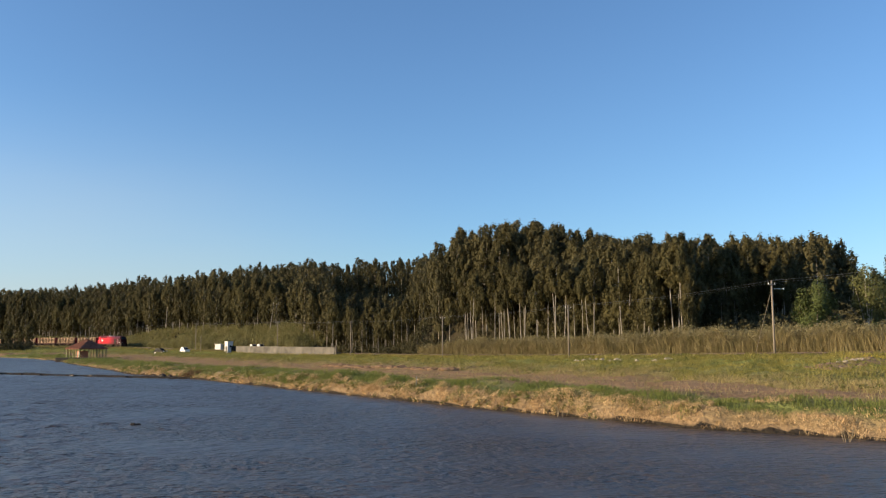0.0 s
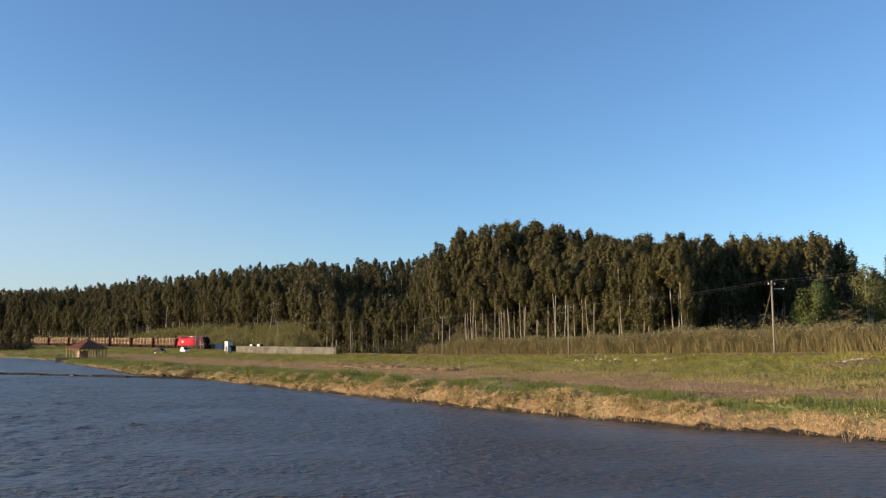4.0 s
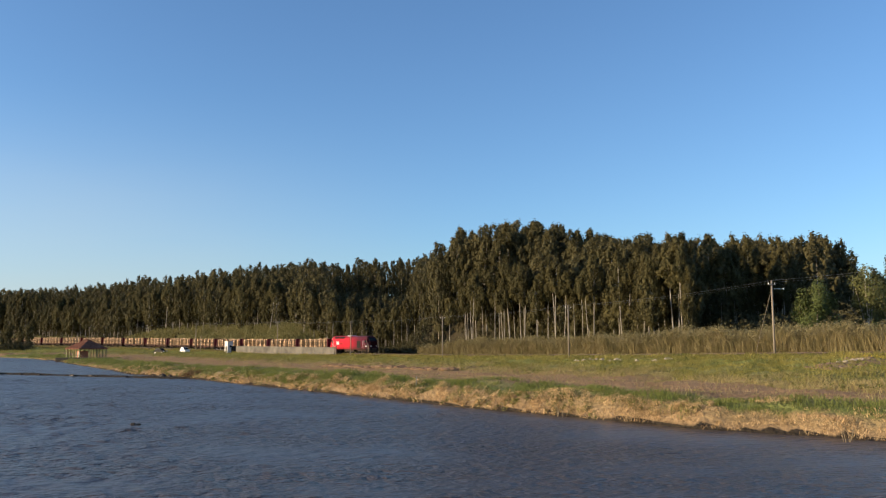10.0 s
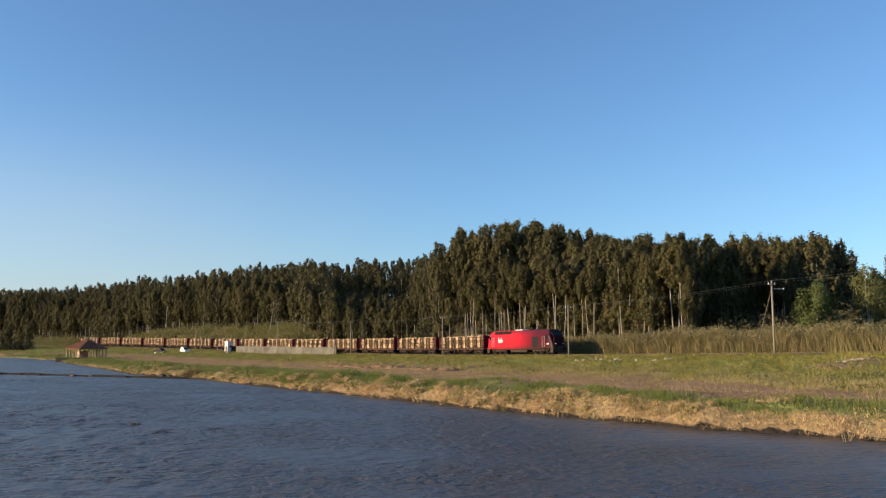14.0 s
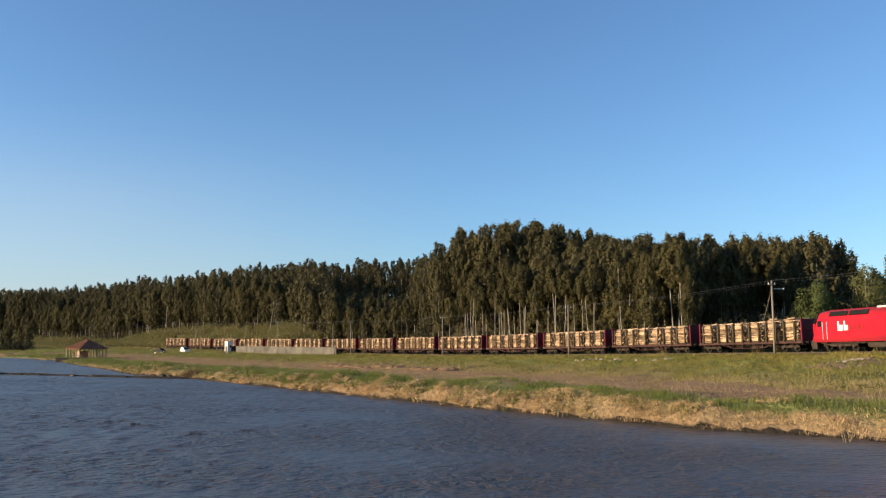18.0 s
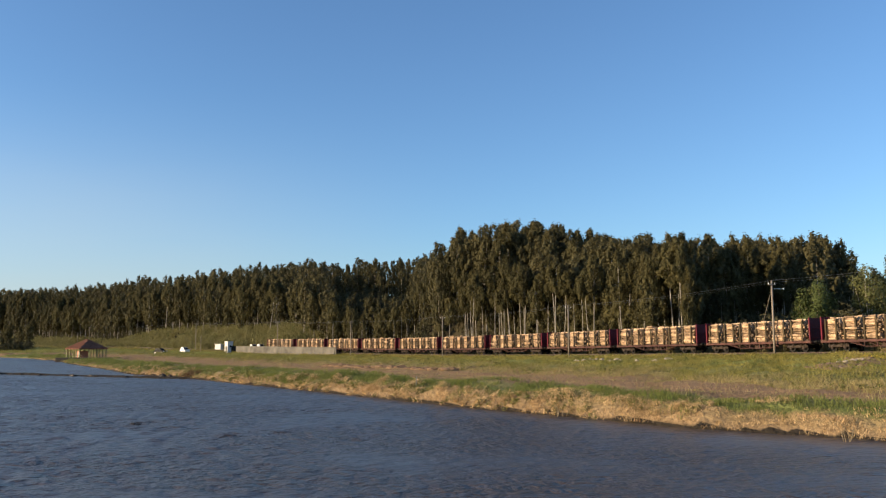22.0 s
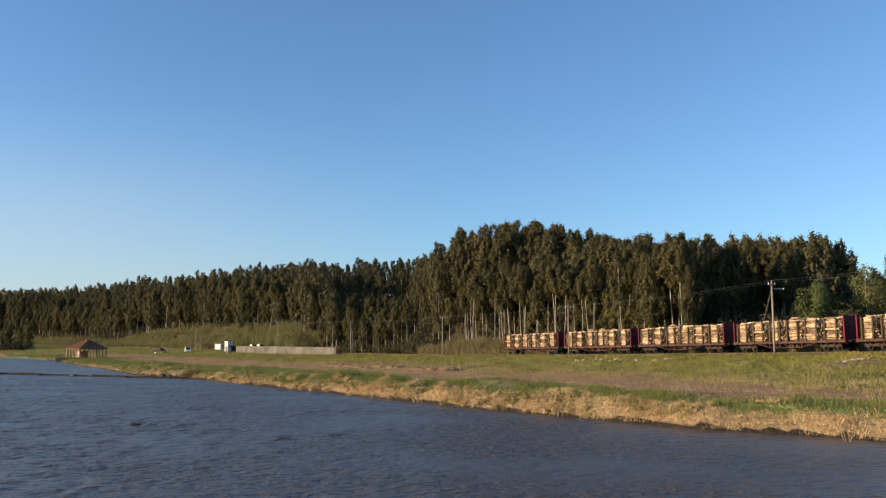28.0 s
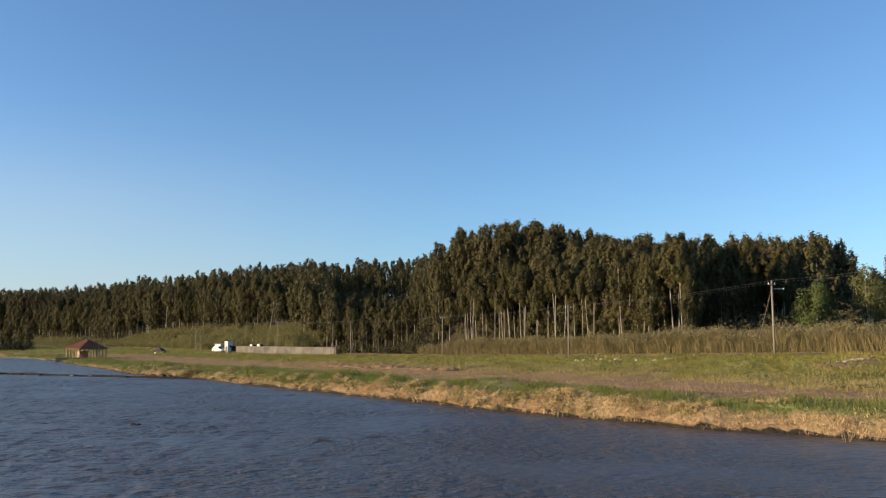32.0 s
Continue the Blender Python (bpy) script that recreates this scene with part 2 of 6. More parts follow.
def water_material():
    m = bpy.data.materials.new("rippled_water")
    m.use_nodes = True
    t = m.node_tree
    n, link = t.nodes, t.links.new
    bsdf = n["Principled BSDF"]
    bsdf.inputs["Base Color"].default_value = (0.065, 0.050, 0.039, 1)
    bsdf.inputs["Roughness"].default_value = 0.28
    bsdf.inputs["IOR"].default_value = 1.333
    pos = n.new("ShaderNodeTexCoord").outputs["Object"]

    def field(scale, stretch, detail, rough=0.5):
        mp = n.new("ShaderNodeMapping")
        mp.inputs["Scale"].default_value, mp.inputs["Rotation"].default_value = stretch, (0, 0, radians(-8))
        link(pos, mp.inputs[0])
        tex = n.new("ShaderNodeTexNoise")
        tex.inputs["Scale"].default_value, tex.inputs["Detail"].default_value, tex.inputs["Roughness"].default_value = scale, detail, rough
        link(mp.outputs[0], tex.inputs["Vector"])
        return tex.outputs["Fac"]

    # the wind comes in gusts: rough patches a few metres wide among calmer ones
    gust = n.new("ShaderNodeMapRange")
    gust.inputs["From Min"].default_value, gust.inputs["From Max"].default_value = 0.36, 0.64
    gust.inputs["To Min"].default_value, gust.inputs["To Max"].default_value = 0.25, 1.05
    link(field(0.14, (0.7, 1.2, 1), 3), gust.inputs["Value"])
    last = None
    for scale, stretch, dist, rough in ((1.1, (0.75, 1.2, 1), 0.20, 0.4), (3.0, (0.75, 1.2, 1), 0.30, 0.5), (8.0, (0.85, 1.1, 1), 0.07, 0.6)):
        bump = n.new("ShaderNodeBump")
        bump.inputs["Distance"].default_value = dist
        link(gust.outputs[0], bump.inputs["Strength"])
        link(field(scale, stretch, 2, rough), bump.inputs["Height"])
        if last:
            link(last.outputs[0], bump.inputs["Normal"])
        last = bump
    link(last.outputs[0], bsdf.inputs["Normal"])
    return m


M["water"] = water_material()


def ground_material():
    """Soil and turf in bands that follow the shore and the railway: mud, straw, turf, a dirt track, meadow, cess, woodland floor."""
    m = bpy.data.materials.new("shore_ground")
    m.use_nodes = True
    t = m.node_tree
    n, link = t.nodes, t.links.new
    bsdf = n["Principled BSDF"]
    bsdf.inputs["Roughness"].default_value, bsdf.inputs["Specular IOR Level"].default_value = 0.95, 0.1
    pos = n.new("ShaderNodeNewGeometry").outputs["Position"]

    def noise_node(scale, detail=5):
        tex = n.new("ShaderNodeTexNoise")
        tex.inputs["Scale"].default_value, tex.inputs["Detail"].default_value = scale, detail
        link(pos, tex.inputs["Vector"])
        return tex.outputs["Fac"]

    def maths(op, a, b):
        node = n.new("ShaderNodeMath")
        node.operation = op
        for k, v in ((0, a), (1, b)):
            if isinstance(v, (int, float)):
                node.inputs[k].default_value = v
            else:
                link(v, node.inputs[k])
        return node.outputs[0]

    band = n.new("ShaderNodeAttribute")
    band.attribute_name = "band"
    wob = maths("ADD", maths("MULTIPLY", maths("SUBTRACT", noise_node(0.09), 0.5), 0.10), maths("MULTIPLY", maths("SUBTRACT", noise_node(0.8), 0.5), 0.09))
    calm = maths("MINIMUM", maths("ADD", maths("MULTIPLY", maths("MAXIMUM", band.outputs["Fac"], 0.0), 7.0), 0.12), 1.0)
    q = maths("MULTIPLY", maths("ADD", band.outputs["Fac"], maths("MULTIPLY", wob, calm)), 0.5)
    ramp = n.new("ShaderNodeValToRGB")
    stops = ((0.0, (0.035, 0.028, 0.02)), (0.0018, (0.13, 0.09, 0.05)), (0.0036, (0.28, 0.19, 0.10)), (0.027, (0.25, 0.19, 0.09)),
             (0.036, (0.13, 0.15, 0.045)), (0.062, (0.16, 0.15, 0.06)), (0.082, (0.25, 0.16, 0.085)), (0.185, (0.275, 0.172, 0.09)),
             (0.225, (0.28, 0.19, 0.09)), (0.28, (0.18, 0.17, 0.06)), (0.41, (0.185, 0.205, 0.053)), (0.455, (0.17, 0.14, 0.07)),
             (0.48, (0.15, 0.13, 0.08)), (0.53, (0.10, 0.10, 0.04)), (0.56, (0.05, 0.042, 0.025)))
    for k, (at, c) in enumerate(stops):
        e = ramp.color_ramp.elements[k] if k < 2 else ramp.color_ramp.elements.new(at)
        e.position, e.color = at, (*c, 1)
    link(q, ramp.inputs[0])
    hsv = n.new("ShaderNodeHueSaturation")
    link(maths("ADD", 0.43, maths("ADD", maths("MULTIPLY", noise_node(2.2), 0.75), maths("MULTIPLY", noise_node(0.25), 0.55))), hsv.inputs["Value"])
    link(ramp.outputs[0], hsv.inputs["Color"])
    link(hsv.outputs[0], bsdf.inputs["Base Color"])
    relief = n.new("ShaderNodeBump")
    relief.inputs["Strength"].default_value, relief.inputs["Distance"].default_value = 0.9, 0.25
    link(noise_node(3.5, 6), relief.inputs["Height"])
    link(relief.outputs[0], bsdf.inputs["Normal"])
    return m


M["ground"] = ground_material()


# ---- making meshes ----
def unit(v):
    return v / (np.linalg.norm(v, axis=1)[:, None] + 1e-9)


def mesh_of(name, verts, faces, mat, smooth=False):
    me = bpy.data.meshes.new(name)
    me.from_pydata([tuple(v) for v in verts] if not isinstance(verts, np.ndarray) else verts.tolist(), [], faces)
    me.materials.append(mat)
    if smooth:
        me.polygons.foreach_set("use_smooth", [True] * len(me.polygons))
    return me


def empty(name, m=None):
    ob = new(name)
    ob.empty_display_size = 0.3
    if m is not None:
        ob.matrix_basis = m
    return ob


def part(name, bm, mat, parent=None, label="", at=None, smooth=False):
    """Links a bmesh as one mesh object under a thing or a part."""
    bmesh.ops.recalc_face_normals(bm, faces=bm.faces[:])
    me = bpy.data.meshes.new(name)
    bm.to_mesh(me)
    bm.free()
    me.materials.append(mat)
    if smooth:
        me.polygons.foreach_set("use_smooth", [True] * len(me.polygons))
    return piece(name, me, parent, label, at)


def piece(name, me, parent=None, label="", at=None):
    """Links a ready mesh, which several pieces may share."""
    ob = new(name, me)
    ob.parent = parent
    if at is not None:
        ob.matrix_basis = at
    return tagged(ob, label)


def box(bm, x, y, z, sx, sy, sz, bevel=0.0, turn=0.0):
    """A box by its centre and sizes, with softened edges."""
    got = bmesh.ops.create_cube(bm, size=1.0, matrix=Matrix.Translation((x, y, z)) @ Matrix.Rotation(turn, 4, "Z") @ Matrix.Diagonal((sx, sy, sz, 1)))
    if bevel:
        edges = list({e for v in got["verts"] for e in v.link_edges})
        bmesh.ops.bevel(bm, geom=edges, offset=bevel, segments=1, affect="EDGES", profile=0.5)
    return bm


def tube(bm, a, b, r0, r1=None, sides=8):
    """A round bar from a to b, tapered from r0 to r1."""
    a, b = Vector(a), Vector(b)
    r1 = r0 if r1 is None else r1
    m = Matrix.Translation((a + b) / 2) @ (b - a).to_track_quat("Z", "Y").to_matrix().to_4x4()
    bmesh.ops.create_cone(bm, cap_ends=True, segments=sides, radius1=r0, radius2=r1, depth=(b - a).length, matrix=m)
    return bm


def prism(bm, outline, y0, y1):
    """An outline of (x, z) points drawn out along y."""
    rings = [[bm.verts.new((x, y, z)) for x, z in outline] for y in (y0, y1)]
    k = len(outline)
    for i in range(k):
        bm.faces.new((rings[0][i], rings[0][(i + 1) % k], rings[1][(i + 1) % k], rings[1][i]))
    bm.faces.new(rings[0]), bm.faces.new(rings[1][::-1])
    return bm


def B():
    return bmesh.new()


# ---- the plan: railway, shore, heights ----
TRACK_X, TRACK_Y, HEADING, BEND, BEND2 = 32.85, 104.40, 1.9792, 1.7221e-3, -0.8637e-6
PITCH = 18.34  # from coupling to coupling of the timber wagons
S_MIN, S_MAX = -420.0, 700.0


def heading(s):
    s = np.clip(s, -70.0, 430.0)
    return HEADING + BEND * s + BEND2 * s * s - 0.0045 * np.clip(-5.0 - s, 0, 32)  # a tighter curve at the near end


_s = np.arange(S_MIN, S_MAX + 1, 2.0)
_mid = heading((_s[1:] + _s[:-1]) / 2)
_x = np.concatenate(([0], np.cumsum(2.0 * np.cos(_mid))))
_y = np.concatenate(([0], np.cumsum(2.0 * np.sin(_mid))))
TRACK = np.stack([_x - np.interp(0, _s, _x) + TRACK_X, _y - np.interp(0, _s, _y) + TRACK_Y], 1)
RAIL_S = (-420, -60, -27, -7, 30, 54, 82, 121, 173, 236, 283, 345, 400, 700)
RAIL_Z = (3.9, 3.8, 3.4, 3.0, 2.45, 2.1, 1.9, 1.85, 2.1, 2.65, 3.2, 3.5, 3.6, 3.8)


def rail_z(s):
    """Top of rail, eased between levels."""
    return np.mean([np.interp(np.asarray(s, float) + d, RAIL_S, RAIL_Z) for d in (-24, -12, 0, 12, 24)], axis=0)


def track_at(s, off=0.0):
    """The plan point s metres back along the line, off metres to its far side."""
    h = heading(np.asarray(s, float))
    x, y = np.interp(s, _s, TRACK[:, 0]), np.interp(s, _s, TRACK[:, 1])
    return x + off * np.sin(h), y - off * np.cos(h)


# the water's edge from the near end to the far one
SHORE = np.array([(34, -40), (27, -8), (24.0, 24), (18.7, 34.0), (16.9, 36.2), (12.4, 39.4), (6.9, 46.4), (2.4, 51.8), (-6.4, 64.4), (-17.2, 79.5),
                  (-31, 99.5), (-43, 113), (-53, 131), (-79, 174), (-92, 198), (-118, 236), (-142, 262), (-230, 310), (-600, 480)], float)
DYKE = np.array([(-29.5, 97.5), (-33, 98.5), (-44.5, 104.5), (-60.5, 113), (-110, 138), (-260, 213)], float)


def nearest(pts, line):
    """Distance to a polyline, the place along it (in its own steps), and the side (right positive)."""
    best = np.full(len(pts), 1e18)
    along, side = np.zeros(len(pts)), np.zeros(len(pts))
    for i in range(len(line) - 1):
        a, d = line[i], line[i + 1] - line[i]
        t = np.clip(((pts - a) @ d) / (d @ d), 0, 1)
        gap = pts - a - t[:, None] * d
        dist = (gap ** 2).sum(1)
        hit = dist < best
        best[hit], along[hit] = dist[hit], i + t[hit]
        side[hit] = np.sign(d[1] * gap[hit, 0] - d[0] * gap[hit, 1])
    return np.sqrt(best), along, side


TRACK_COARSE = TRACK[::5]


def smooth(lo, hi, v):
    v = np.clip((v - lo) / (hi - lo), 0, 1)
    return v * v * (3 - 2 * v)


def waves(x, y, scale, seed):
    """A cheap smooth field of bumps, about -1 to 1."""
    out = np.zeros_like(x)
    for k in range(5):
        a = seed * 1.7 + k * 2.4
        f = (1 + 0.45 * k) / scale
        out += np.sin(f * (x * math.cos(a) + y * math.sin(a)) + seed * 3 + k) * np.cos(f * 0.8 * (y * math.cos(a) - x * math.sin(a)) + k * 1.3)
    return out / 2.6


# wooded ridges: bearing (x over y), distance of the crest, rise of the ground there
RIDGE_NEAR = ((-0.13, -0.06, -0.035, -0.012, 0.01, 0.045, 0.075, 0.125, 0.18, 0.25, 0.36, 0.48, 0.505, 0.52, 0.6),
              (225, 222, 218, 214, 212, 210, 208, 205, 200, 192, 182, 170, 164, 160, 150),
              (0, 0.4, 3.8, 11.4, 14.3, 16.0, 16.0, 15.2, 12.0, 8.7, 7.5, 7.2, 3.5, 0.0, 0.0))
RIDGE_FAR = ((-0.9, -0.54, -0.43, -0.36, -0.28, -0.18, -0.13, -0.06, -0.02, 0.05, 0.2, 0.6),
             (560, 500, 470, 440, 405, 380, 386, 390, 388, 370, 330, 260),
             (15, 16.6, 17.4, 19.6, 17.8, 18.4, 20.6, 21.8, 22.2, 19.0, 8.0, 0.0))
_vis = (_s > -66) & (_s < 430)
LINE_BEARING, LINE_Y = (TRACK[_vis, 0] / TRACK[_vis, 1])[::-1], TRACK[_vis, 1][::-1]



def edge_of_wood(s):
    """How far behind the line the first trees stand."""
    return np.interp(s, (-80, -10, 30, 60, 80, 95, 106, 140, 165, 260, 300, 520), (34, 26, 20, 20, 21, 22, 20, 16, 24, 26, 26, 32))


_along = np.arange(130, -30, -4.0)
_ex, _ey = track_at(_along, edge_of_wood(_along))
EDGE_BEARING, EDGE_Y = _ex / _ey, _ey


def survey(x, y):
    """For plan points: the ground's height, its band (0 shore, 1 railway, more behind it), s along the line, and the offset behind it."""
    pts = np.stack([np.asarray(x, float).ravel(), np.asarray(y, float).ravel()], 1)
    px, py = pts[:, 0], pts[:, 1]
    dt, at, far = nearest(pts, TRACK_COARSE)
    s = S_MIN + at * 10.0
    off = dt * far
    dw, _, land = nearest(pts, SHORE)
    land = land > 0
    q = np.where(off > 0, 1 + off / 100.0, dw / (dw + dt + 1e-6))
    zr = rail_z(s)
    zb = np.interp(s, (-60, 0, 80, 170, 260, 330, 450), (1.05, 0.95, 0.55, 0.40, 0.75, 1.2, 1.4))
    zp = zb + np.interp(s, (-60, 0, 80, 330), (0.2, 0.2, 0.25, 0.5))
    lip = 1 - (1 - np.clip(dw / (1.2 + 2.0 * zb), 0, 1)) ** 2
    z = zb * lip + (zp - zb) * smooth(0.05, 0.16, q)
    z = z + (zr - 0.75 - zp) * smooth(0.40, 0.93, q)
    z = z + (0.26 * waves(px, py, 3.1, 1) + 0.14 * waves(px, py, 1.2, 8) + np.interp(s, (120, 190), (0.05, 0.3)) * waves(px, py, 7, 4)) * smooth(0.02, 0.1, q) * (1 - smooth(0.85, 0.95, q)) * (1 - 0.7 * smooth(0.14, 0.2, q) * (1 - smooth(0.36, 0.46, q)))
    z = z + (0.17 * waves(px, py, 1.5, 5) + 0.12 * waves(px, py, 0.8, 11)) * smooth(0, 0.03, q) * (1 - smooth(0.06, 0.12, q))
    # two ruts in the dirt track
    z = z - 0.15 * sum(np.exp(-((q - c) / 0.010) ** 2) for c in (0.235, 0.29))
    # the ballast bed's shoulders
    z = z + 0.33 * (1 - smooth(1.9, 3.2, np.abs(off)))
    # woodland hills behind the line
    bearing = px / np.maximum(py, 1.0)
    hills = 0
    for line, crest, rise in (RIDGE_NEAR, RIDGE_FAR):
        top = np.interp(bearing, line, rise)
        yc = np.interp(bearing, line, crest)
        yt = np.interp(bearing, LINE_BEARING, LINE_Y) * 1.07
        if line is RIDGE_NEAR[0]:  # the near hill rises from the wood's edge
            at_edge = smooth(-0.035, 0.0, bearing) * (1 - smooth(0.17, 0.25, bearing))
            yt = yt + at_edge * np.maximum(0, np.interp(bearing, EDGE_BEARING, EDGE_Y) - 1.0 - yt)
        hills = np.maximum(hills, top * smooth(0, 1, (py - yt) / np.maximum(yc - yt, 8)))
    # a ravine between the two ridges
    hills = hills * (1 - 0.95 * smooth(-0.152, -0.130, bearing) * (1 - smooth(-0.048, -0.022, bearing)) * smooth(228, 246, py) * (1 - smooth(352, 384, py)))
    hills = hills * smooth(8, 24, off) * (py > 40)
    z = z + 3.4 * smooth(5, 22, off) * smooth(162, 190, s) * (1 - smooth(285, 330, s))
    z = np.where(off > 0, z + hills + 0.5 * waves(px, py, 14, 3) * smooth(8, 40, off), z)
    # the bed of the water, the low mud dyke, and the embankment under the camera
    bed = -np.minimum(0.75, 0.55 * dw)
    z = np.where(land, z, bed)
    dd, _, _ = nearest(pts, DYKE)
    bump = -0.75 + (0.97 + 0.10 * waves(px, py, 2.2, 7)) * (1 - smooth(0.3, 2.2, dd))
    z = np.where(land, z, np.maximum(z, bump))
    q = np.where(off < 0, np.maximum(q, np.maximum(0.078 * smooth(165, 215, s), 0.80 * smooth(222, 275, s))), q)
    q = np.where(~land & (dd < 2.6), -0.08, np.where(land, q, -0.05))
    near = 1 - smooth(5.0, 12.0, py)
    z = np.where(land, z, z + (2.3 - z) * near)
    q = np.where(~land & (py < 10), 0.12, q)
    return z, q, s, off


def ground_at(x, y):
    return float(survey([x], [y])[0][0])


# ---- ground and water ----
def graded(lo, hi, step, reach, growth=1.35):
    """Grid lines: even between lo and hi, then wider and wider out to reach."""
    line = list(np.arange(lo, hi + step / 2, step))
    for sign in (-1, 1):
        d, at = step, line[0] if sign < 0 else line[-1]
        while abs(at) < reach:
            d *= growth
            at += sign * d
            line.insert(0, at) if sign < 0 else line.append(at)
    return np.array(line)


def build_ground():
    # the grid lies along the shore and the line, finest between them
    gx, gy = graded(-22, 330, 1.0, 3400, 1.25), graded(-20, 96, 0.5, 3400, 1.25)
    U, V = np.meshgrid(gx, gy)
    ca, sa = math.cos(2.15), math.sin(2.15)
    X, Y = U * ca + V * sa, U * sa - V * ca
    Z, Q, _, _ = survey(X, Y)
    nx, ny = len(gx), len(gy)
    idx = np.arange(nx * ny).reshape(ny, nx)
    faces = np.stack([idx[:-1, :-1], idx[1:, :-1], idx[1:, 1:], idx[:-1, 1:]], -1).reshape(-1, 4)
    me = bpy.data.meshes.new("ground")
    me.from_pydata(np.stack([X.ravel(), Y.ravel(), Z], 1).tolist(), [], faces.tolist())
    me.materials.append(M["ground"])
    me.polygons.foreach_set("use_smooth", [True] * len(me.polygons))
    att = me.attributes.new("band", "FLOAT", "POINT")
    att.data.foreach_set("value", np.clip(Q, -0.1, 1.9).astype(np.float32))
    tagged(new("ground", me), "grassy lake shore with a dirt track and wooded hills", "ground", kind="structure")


build_ground()



def build_water():
    """A sheet of wind ripples: many crossing waves of half a metre to three metres."""
    gx, gy = graded(-64, 26, 0.34, 1400, 1.25), graded(16, 104, 0.31, 1400, 1.25)
    X, Y = np.meshgrid(gx, gy)
    Z = np.zeros_like(X)
    r = np.random.default_rng(6)
    calm = smooth(-90, -60, X) * (1 - smooth(22, 34, X)) * smooth(4, 14, Y) * (1 - smooth(95, 120, Y))
    for k in range(46):
        length = 0.62 * (1.45 / 0.62) ** r.uniform(0, 1)
        a = radians(212) + r.normal(0, 0.85)
        f = 2 * math.pi / length
        Z += 0.0034 * length ** 0.9 * np.sin(f * (X * math.cos(a) + Y * math.sin(a)) + r.uniform(0, 6.3) + 0.8 * np.sin(X * 0.13 + k) + 0.8 * np.cos(Y * 0.11 - k))
    gust = 0.75 + 0.8 * (1 - smooth(-26, 12, X)) + 0.15 * np.sin(X * 0.09 + 1) * np.cos(Y * 0.07)  # windier away from the bank
    Z *= calm * gust
    nx, ny = len(gx), len(gy)
    idx = np.arange(nx * ny).reshape(ny, nx)
    faces = np.stack([idx[:-1, :-1], idx[:-1, 1:], idx[1:, 1:], idx[1:, :-1]], -1).reshape(-1, 4)
    me = bpy.data.meshes.new("water")
    me.from_pydata(np.stack([X.ravel(), Y.ravel(), Z.ravel()], 1).tolist(), [], faces.tolist())
    me.polygons.foreach_set("use_smooth", [True] * len(me.polygons))
    return me


wm = build_water()
wm.materials.append(M["water"])
water = tagged(new("water", wm), "dark blue rippled pond water drifting in the wind", "water", kind="structure")


# ---- the railway line ----
def sweep(name, off, outline, mat, parent, s0, s1, step=4.0, label=""):
    """A cross-section of (offset, height over rail top) points drawn along the line."""
    ss = np.arange(s0, s1 + 1, step)
    h, z = heading(ss), rail_z(ss)
    verts, faces = [], []
    k = len(outline)
    for i, s in enumerate(ss):
        for o, dz in outline:
            x, y = track_at(s, off + o)
            verts.append((float(x), float(y), float(z[i] + dz)))
        if i:
            a, b = (i - 1) * k, i * k
            faces += [(a + j, a + (j + 1) % k, b + (j + 1) % k, b + j) for j in range(k)]
    return piece(name, mesh_of(name, verts, faces, mat), parent, label)


railway = tagged(empty("railway_track"), "single railway line on a pale ballast bed", "railway track", kind="structure")
sweep("ballast_bed", 0, ((-2.7, -0.85), (-1.7, -0.20), (1.7, -0.20), (2.7, -0.85)), M["ballast"], railway, -300, 470)
for side in (-0.834, 0.834):
    sweep("rail", side, ((-0.07, -0.16), (-0.07, -0.13), (-0.035, -0.11), (-0.035, 0.0), (0.035, 0.0), (0.035, -0.11), (0.07, -0.13), (0.07, -0.16)), M["steel"], railway, -300, 470)
bm = B()
box(bm, 0, 0, 0, 0.26, 2.6, 0.14, 0.03)
sleeper_mesh = bpy.data.meshes.new("sleeper")
bm.to_mesh(sleeper_mesh)
bm.free()
sleeper_mesh.materials.append(M["sleeper"])
for k in range(150):
    s = -45 + k * 0.9
    x, y = track_at(s)
    piece("sleeper", sleeper_mesh, railway, at=pose(float(x), float(y), float(rail_z(s)) - 0.22, 0, 0, math.degrees(heading(s))))


# ---- the locomotive ----
def bogie(parent, x, axles, base, wheel_r, mat, gauge=0.75):
    """A bogie with its side frames and wheels; the origin is on the rail top."""
    bm = B()
    for side in (-1, 1):
        box(bm, 0, side * 0.98, wheel_r + 0.12, base * (axles - 1) + 1.1, 0.16, 0.26, 0.05)
        for k in range(axles):
            xx = (k - (axles - 1) / 2) * base
            box(bm, xx, side * 1.04, wheel_r, 0.34, 0.18, 0.34, 0.05)
            for d in (-0.33, 0.33):
                tube(bm, (xx + d, side * 1.04, wheel_r + 0.02), (xx + d, side * 1.04, wheel_r + 0.36), 0.09, sides=8)
    box(bm, 0, 0, wheel_r + 0.16, 0.5, 1.9, 0.3, 0.04)
    frame_ob = part("bogie", bm, mat, parent, "", pose(x, 0, 0))
    for k in range(axles):
        for side in (-1, 1):
            bm = B()
            tube(bm, (0, -0.07, 0), (0, 0.07, 0), wheel_r, sides=18)
            tube(bm, (0, side * 0.05, 0), (0, side * 0.12, 0), wheel_r * 0.35, sides=10)
            tube(bm, (0, -side * 0.03, 0), (0, -side * 0.72, 0), 0.08, sides=8)
            part("wheel", bm, M["loco_dark"], frame_ob, "", pose((k - (axles - 1) / 2) * base, side * gauge, wheel_r))
    return frame_ob


